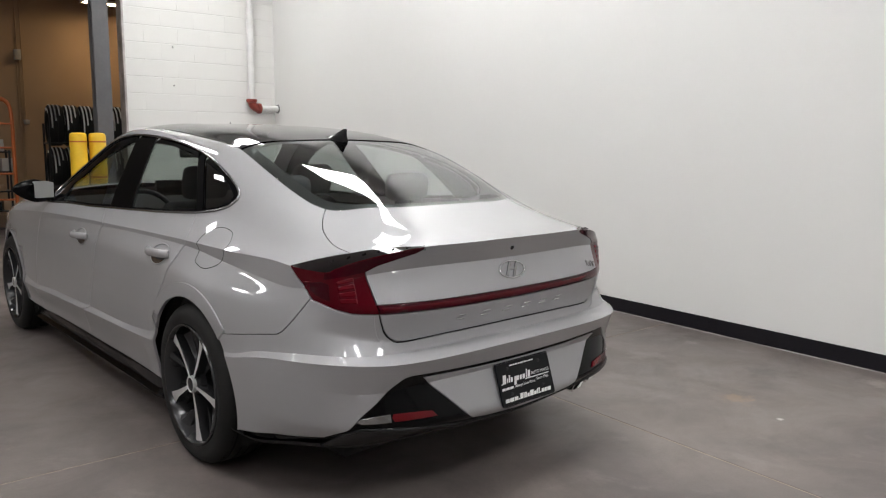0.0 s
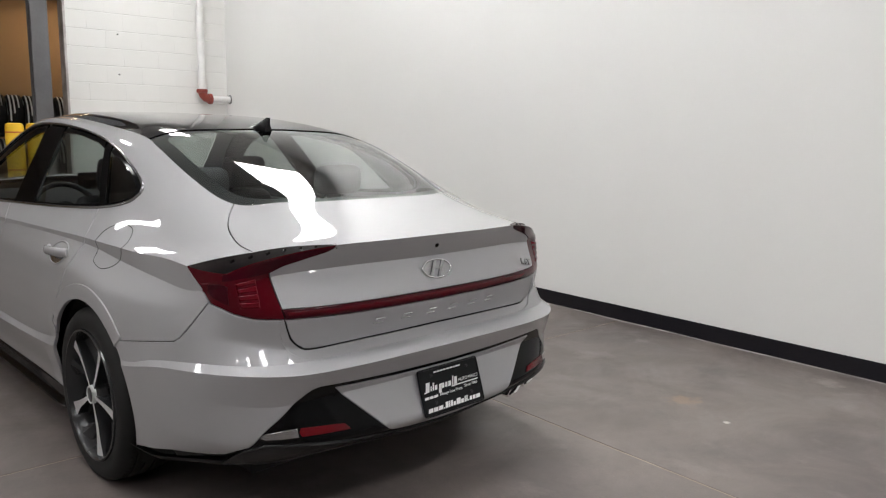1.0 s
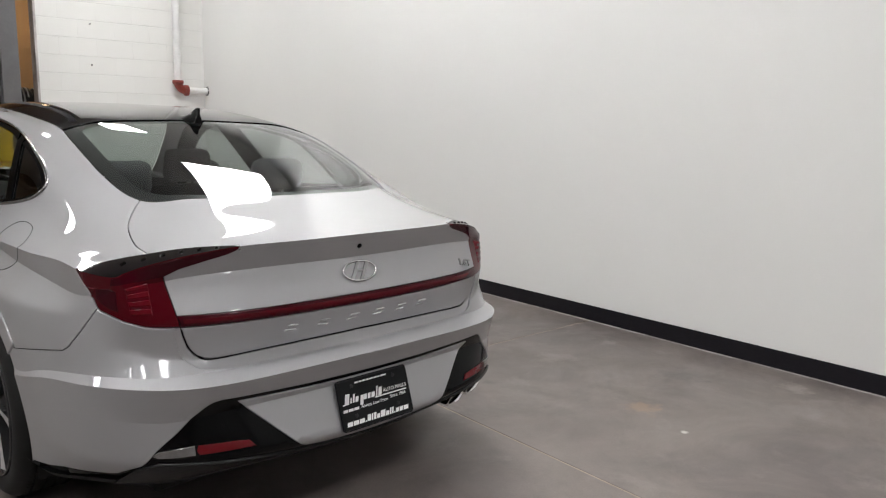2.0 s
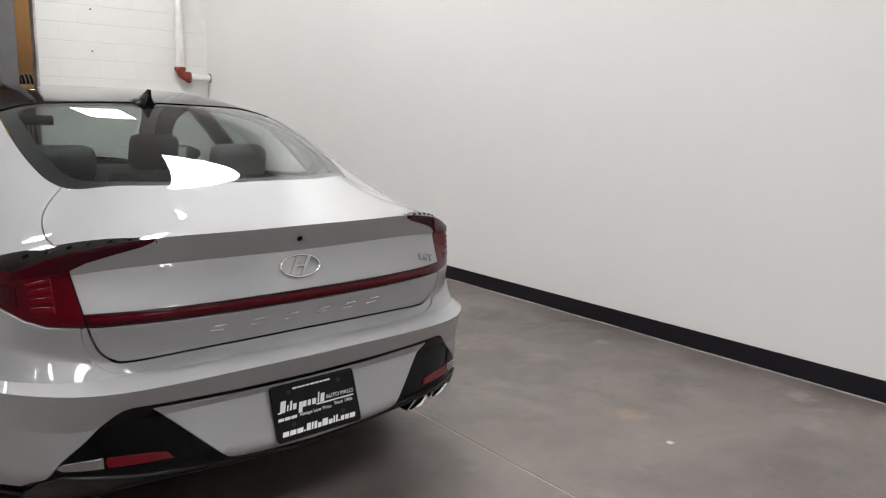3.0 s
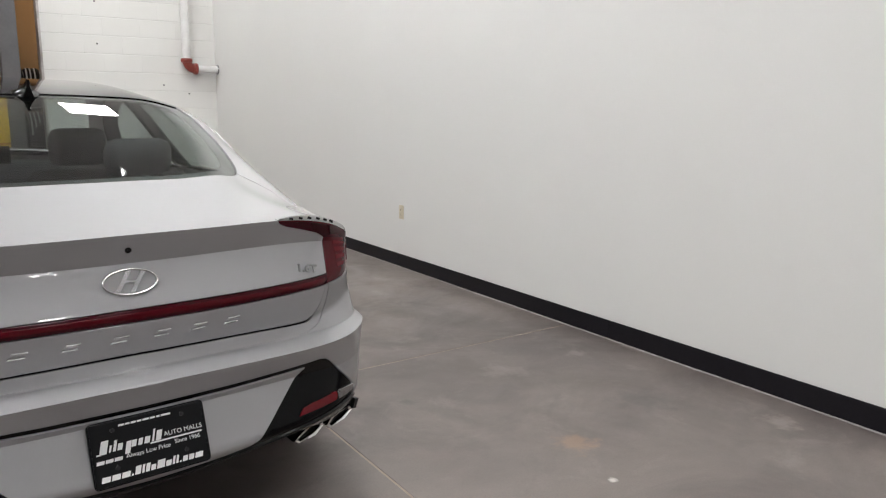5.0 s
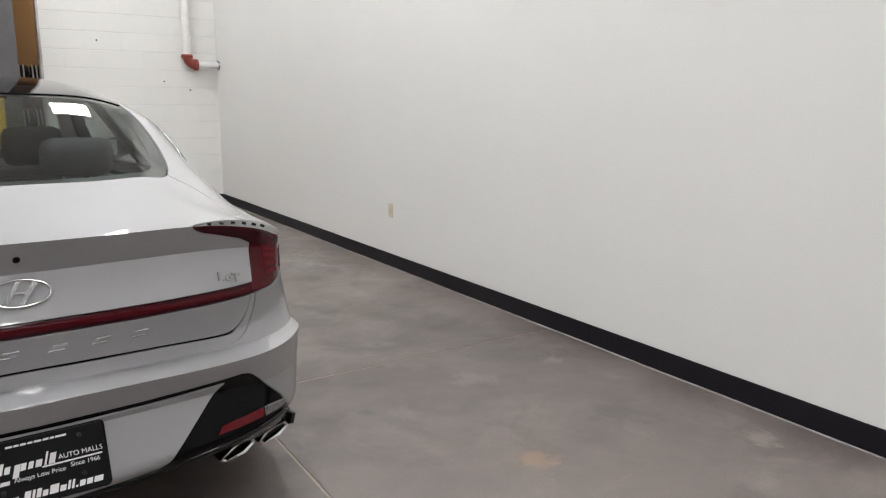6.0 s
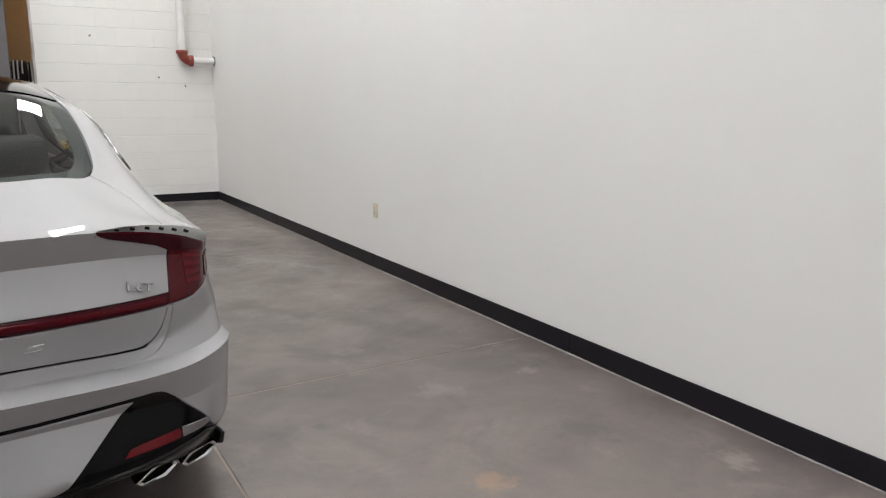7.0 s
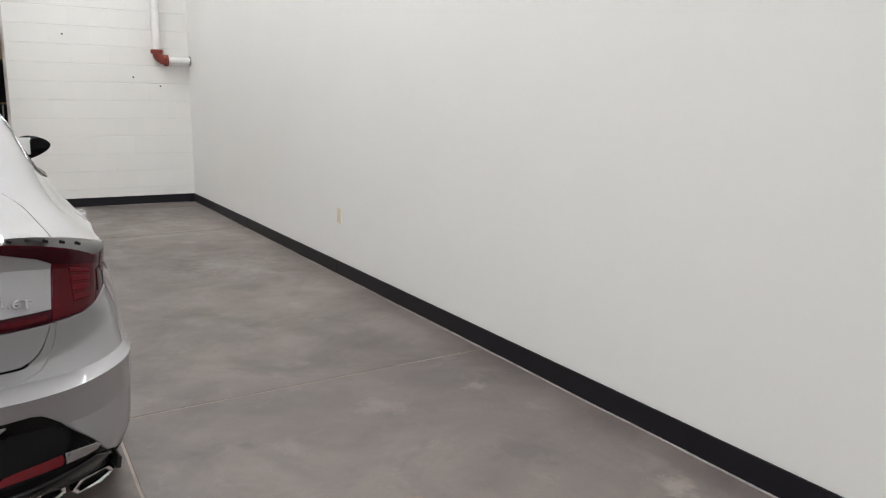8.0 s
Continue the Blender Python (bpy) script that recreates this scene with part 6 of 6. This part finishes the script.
add_lathe(bm, [(.0032, 0), (.0030, .0012), (.0001, .0016)], 10, pose(0, -.006, 0, 90, 0, 0))
part("screw", bm, CHROME, outlet)

# standpipe with a red grooved elbow
PX, PY = 4.712, 10.44
standpipe = thing("standpipe", pose(PX, PY, 0), "white standpipe with red elbow in the corner", "pipe")
bm = bmesh.new()
add_tube(bm, [(0, 0, 1.90), (0, 0, CEILING)], .045, 24)
part("riser", bm, PIPE_WHITE, standpipe, smooth=1.0)
bm = bmesh.new()
add_tube(bm, [(.13, 0, 1.822), (WALL_X - PX, 0, 1.822)], .043, 24)
part("branch", bm, PIPE_WHITE, standpipe, smooth=1.0)
bm = bmesh.new()
elbow = [(.105 - .105 * math.cos(t), 0, 1.927 - .105 * math.sin(t)) for t in np.linspace(0, math.pi / 2, 11)]
add_tube(bm, elbow, .056, 20)
elbow_ob = part("elbow", bm, RED_PAINT, standpipe, smooth=1.0)
for c, rot in (((0, 0, 1.925), (0, 0, 0)), ((.108, 0, 1.822), (0, 90, 0))):
    bm = bmesh.new()
    m = pose(*c, *rot)
    add_lathe(bm, [(.056, -.026), (.070, -.024), (.073, -.010), (.073, .010), (.070, .024), (.056, .026)], 24, m)
    for s in (-1, 1):
        add_box(bm, (-.022, s * .070 - .020, -.020), (.022, s * .070 + .020, .020), .006, m)
        add_tube(bm, [tuple(m @ Vector((-.045, s * .082, 0))), tuple(m @ Vector((.045, s * .082, 0)))], .008, 8)
    part("coupling", bm, RED_PAINT, elbow_ob, smooth=0.6)
bm = bmesh.new()
add_lathe(bm, [(.044, 0), (.062, .002), (.064, .010), (.046, .016)], 24, pose(WALL_X - PX - .017, 0, 1.822, 0, 90, 0))
part("wall_collar", bm, DARK_CHROME, standpipe, smooth=0.6)

# anchors left in the block wall
for x, z in ((3.668, 2.595), (3.666, 2.090), (4.435, 1.608), (4.755, 1.504)):
    bm = bmesh.new()
    add_lathe(bm, [(.011, 0), (.010, .006), (.005, .008), (.004, .004), (.0001, .004)], 12, pose(0, 0, 0, 90, 0, 0))
    ob = part("wall_anchor", bm, DARK_CHROME, None, smooth=0.5)
    ob.location = (x, WALL_Y - .001, z)
    tagged(ob, "small grey anchor stuck in block wall", "anchor", "block wall anchors")

# steel column
column = thing("steel_column", pose(2.70, 10.18, 0), "grey painted steel H column on the floor", "column")
bm = bmesh.new()
H = CEILING
add_box(bm, (-.105, -.012, 0), (.080, .004, H), .003)
add_box(bm, (-.105, .176, 0), (.080, .192, H), .003)
add_box(bm, (-.018, .004, 0), (-.006, .176, H))
part("shaft", bm, STEEL_GREY, column, smooth=0)
bm = bmesh.new()
add_box(bm, (-.19, -.07, 0), (.19, .31, .022), .003)
part("base_plate", bm, STEEL_GREY, column, smooth=0)
for x in (-.155, .155):
    for y in (-.04, .28):
        bm = bmesh.new()
        add_lathe(bm, [(.014, .0), (.014, .035), (.010, .042), (.0001, .042)], 6, pose(x, y, .022))
        part("anchor_bolt", bm, STEEL_GREY, column, smooth=0)

# bollards
for x in (2.285, 2.495):
    bollard = thing("bollard", pose(x, 9.78, 0), "yellow plastic-sleeved bollard with red tape", "bollard", "bollards by the column")
    bm = bmesh.new()
    add_lathe(bm, [(.094, 0), (.094, 1.385), (.091, 1.412), (.082, 1.430), (.060, 1.438), (.0001, 1.440)], 40)
    part("sleeve", bm, YELLOW, bollard, smooth=0.6)
    for z in (1.335, .92):
        bm = bmesh.new()
        add_lathe(bm, [(.0935, z - .009), (.0955, z - .008), (.0955, z + .008), (.0935, z + .009)], 40)
        part("tape_band", bm, RED_TAPE, bollard, smooth=0.6)


def tyre_mesh(r=.33, w=.22, inner=.22):
    bm = bmesh.new()
    h = w / 2
    add_lathe(bm, [(inner, h - .02), (inner + .02, h), (r - .03, h), (r - .008, h - .02), (r, h - .045), (r, .012), (r - .008, .010), (r - .008, -.010), (r, -.012), (r, -h + .045), (r - .008, -h + .02), (r - .03, -h), (inner + .02, -h), (inner, -h + .02)], 40, pose(0, 0, 0, 0, 90, 0), closed=True)
    me = bpy.data.meshes.new("tyre")
    bm.to_mesh(me)
    bm.free()
    me.materials.append(RUBBER)
    me.shade_smooth()
    me.set_sharp_from_angle(angle=.7)
    bm = bmesh.new()
    add_lathe(bm, [(r - .085, h + .0005), (r - .085, h + .003), (r - .045, h + .003), (r - .045, h + .0005)], 40, pose(0, 0, 0, 0, 90, 0))
    for f in [f for f in bm.faces if math.atan2(f.calc_center_median().y, f.calc_center_median().z) % (2 * math.pi) > 1.1]:
        bm.faces.remove(f)
    mark = bpy.data.meshes.new("sidewall_mark")
    bm.to_mesh(mark)
    bm.free()
    mark.materials.append(TYRE_MARK)
    return me, mark


TYRE, MARK = tyre_mesh()
bm = bmesh.new()
for x0, x1, a0, a1 in ((-.085, -.062, -95, 15), (-.030, -.008, -80, -5), (.030, .052, -100, -20)):
    rows = []
    for i in range(13):
        a = math.radians(a0 + (a1 - a0) * i / 12)
        rows.append([bm.verts.new((x, -.3325 * math.cos(a), -.3325 * math.sin(a))) for x in (x0, x1)])
    for r0, r1 in zip(rows, rows[1:]):
        bm.faces.new((r0[0], r0[1], r1[1], r1[0]))
bmesh.ops.solidify(bm, geom=bm.faces[:], thickness=.003)
LABEL = bpy.data.meshes.new("tread_label")
bm.to_mesh(LABEL)
bm.free()
LABEL.materials.append(TYRE_MARK)
# tyre rack with a row of tyres above and below
rack = thing("tyre_rack", pose(2.62, 13.6, 0), "black steel tyre rack against the workshop wall", "rack")
for x in (0, .95, 1.9):
    for y in (0, .45):
        bm = bmesh.new()
        add_tube(bm, [(x, y, 0), (x, y, 1.62)], .018, 8)
        part("post", bm, SATIN_BLACK, rack, smooth=1.0)
for z in (.62, 1.30):
    for y in (.05, .40):
        bm = bmesh.new()
        add_tube(bm, [(0, y, z), (1.9, y, z)], .016, 8)
        part("rail", bm, SATIN_BLACK, rack, smooth=1.0)
for x in (0, .95, 1.9):
    for z in (.62, 1.30):
        bm = bmesh.new()
        add_tube(bm, [(x, 0, z), (x, .45, z)], .014, 8)
        part("cross_rail", bm, SATIN_BLACK, rack, smooth=1.0)
for z, n in ((1.30 + .285, 8), (.62 + .285, 7)):
    for i in range(n):
        ob = new("tyre", TYRE)
        ob.matrix_world = pose(2.62 + .13 + i * .232, 13.825, z + random.uniform(-.004, .004), random.uniform(-30, 30), 0, random.uniform(-3, 3))
        tagged(ob, "black tyre with grey markings standing on rack", "tyre", "tyres on the rack")
        k = new("tread_label", LABEL)
        k.parent = ob
        k.matrix_local = pose(0, 0, 0, -ob.matrix_world.to_euler().x * 180 / math.pi + random.uniform(-12, 12), 0, 0)
        k = new("sidewall_mark", MARK)
        k.parent = ob
        k2 = new("sidewall_mark", MARK)
        k2.parent = ob
        k2.matrix_local = pose(0, 0, 0, 0, 0, 180)
# a tyre leaning in front of the rack
ob = new("tyre", TYRE)
ob.matrix_world = pose(2.72, 13.20, .318, 0, 0, 78) @ pose(0, 0, 0, 0, -12, 0)
tagged(ob, "black tyre leaning against the rack", "tyre", "tyres on the rack")
k = new("sidewall_mark", MARK)
k.parent = ob

# hand truck
truck = thing("hand_truck", pose(1.86, 13.2, 0) @ Matrix.Diagonal((1, 1, 1.12, 1)), "orange steel hand truck standing by the wall", "hand truck")
for x in (-.20, .20):
    bm = bmesh.new()
    add_tube(bm, curve_through([(x, 0, .12), (x, 0, 1.0), (x, .02, 1.55), (x * .7, .05, 1.72), (0, .06, 1.76)], 5), .028, 10)
    part("side_rail", bm, ORANGE, truck, smooth=1.0)
for z in (.40, .75, 1.10, 1.42):
    bm = bmesh.new()
    add_tube(bm, [(-.20, 0, z), (.20, 0, z)], .014, 8)
    part("cross_bar", bm, ORANGE, truck, smooth=1.0)
bm = bmesh.new()
add_box(bm, (-.22, -.24, .02), (.22, .02, .032), .003)
part("toe_plate", bm, SATIN_BLACK, truck)
for x in (-.25, .25):
    bm = bmesh.new()
    add_lathe(bm, [(.03, -.03), (.09, -.035), (.12, -.02), (.12, .02), (.09, .035), (.03, .03)], 24, pose(x, .10, .12, 0, 90, 0))
    part("wheel", bm, RUBBER, truck, smooth=0.6)

# steel shelf with boxes
shelf = thing("storage_shelf", pose(1.50, 14.2, 0), "steel shelf half full of parts and boxes", "shelf")
for x in (0, .62):
    for y in (0, .4):
        bm = bmesh.new()
        add_box(bm, (x - .015, y - .015, 0), (x + .015, y + .015, 1.18))
        part("post", bm, SATIN_BLACK, shelf, smooth=0)
for z in (.18, .50, .82, 1.14):
    bm = bmesh.new()
    add_box(bm, (-.02, -.02, z), (.64, .42, z + .025), .003)
    part("board", bm, SATIN_BLACK, shelf, smooth=0)
spot = 0
for z in (.205, .525, .845, 1.165):
    x = .01
    while x < .52:
        w, h = random.uniform(.10, .2), random.uniform(.08, .22)
        bm = bmesh.new()
        add_box(bm, (0, 0, 0), (w, .3, h), .006)
        kind = ("carton", CARTON, "brown carton on the steel shelf") if spot % 3 == 0 else ("plastic_bin", PALE_PLASTIC, "pale plastic bin on the steel shelf") if spot % 3 == 1 else ("parts_box", SATIN_BLACK, "black parts box on the steel shelf")
        ob = part(kind[0], bm, kind[1], None, kind[2], smooth=0.5)
        ob.location = (1.50 + x, 14.23, z)
        tagged(ob, "", "box", "boxes on the shelf")
        x += w + .03
        spot += 1

# electrical boxes and conduit on the far wall
for x, z, w, h in ((2.72, 2.98, .115, .20), (2.80, 1.70, .09, .09)):
    box_ob = thing("electrical_box", pose(x, Y1, z), "grey electrical box on the tan wall", "electrical box", "electrical boxes")
    bm = bmesh.new()
    add_box(bm, (-w / 2, -.11, -h / 2), (w / 2, 0, h / 2), .008)
    part("housing", bm, PALE_PLASTIC, box_ob, smooth=0.5)
    bm = bmesh.new()
    add_box(bm, (-w / 2 + .015, -.118, -h / 2 + .015), (w / 2 - .015, -.110, h / 2 - .015), .003)
    part("cover", bm, PALE_PLASTIC, box_ob, smooth=0.5)
for x, z0, z1 in ((2.70, .0, 2.90), (2.745, .0, 2.90), (2.80, 1.74, CEILING), (2.72, 3.06, CEILING)):
    bm = bmesh.new()
    add_tube(bm, [(0, 0, z0), (0, 0, z1)], .010, 10)
    ob = part("conduit", bm, TAN_WALL, None, smooth=1.0)
    ob.location = (x, Y1 - .014, 0)
    tagged(ob, "thin tan painted conduit running up the wall", "conduit", "wall conduits")

# long wooden boards leaning beside the rack
for i, (x, a) in enumerate(((4.62, 1.5), (4.72, -2.0), (4.86, 3.0))):
    bm = bmesh.new()
    add_box(bm, (-.045, -.02, 0), (.045, .02, 2.6 - .3 * i), .003)
    ob = part("wooden_board", bm, CARTON, None, smooth=0.3)
    ob.matrix_world = pose(x, 16.55, .004, -9, a, 0)
    tagged(ob, "long wooden board leaning against workshop wall", "board", "leaning boards")
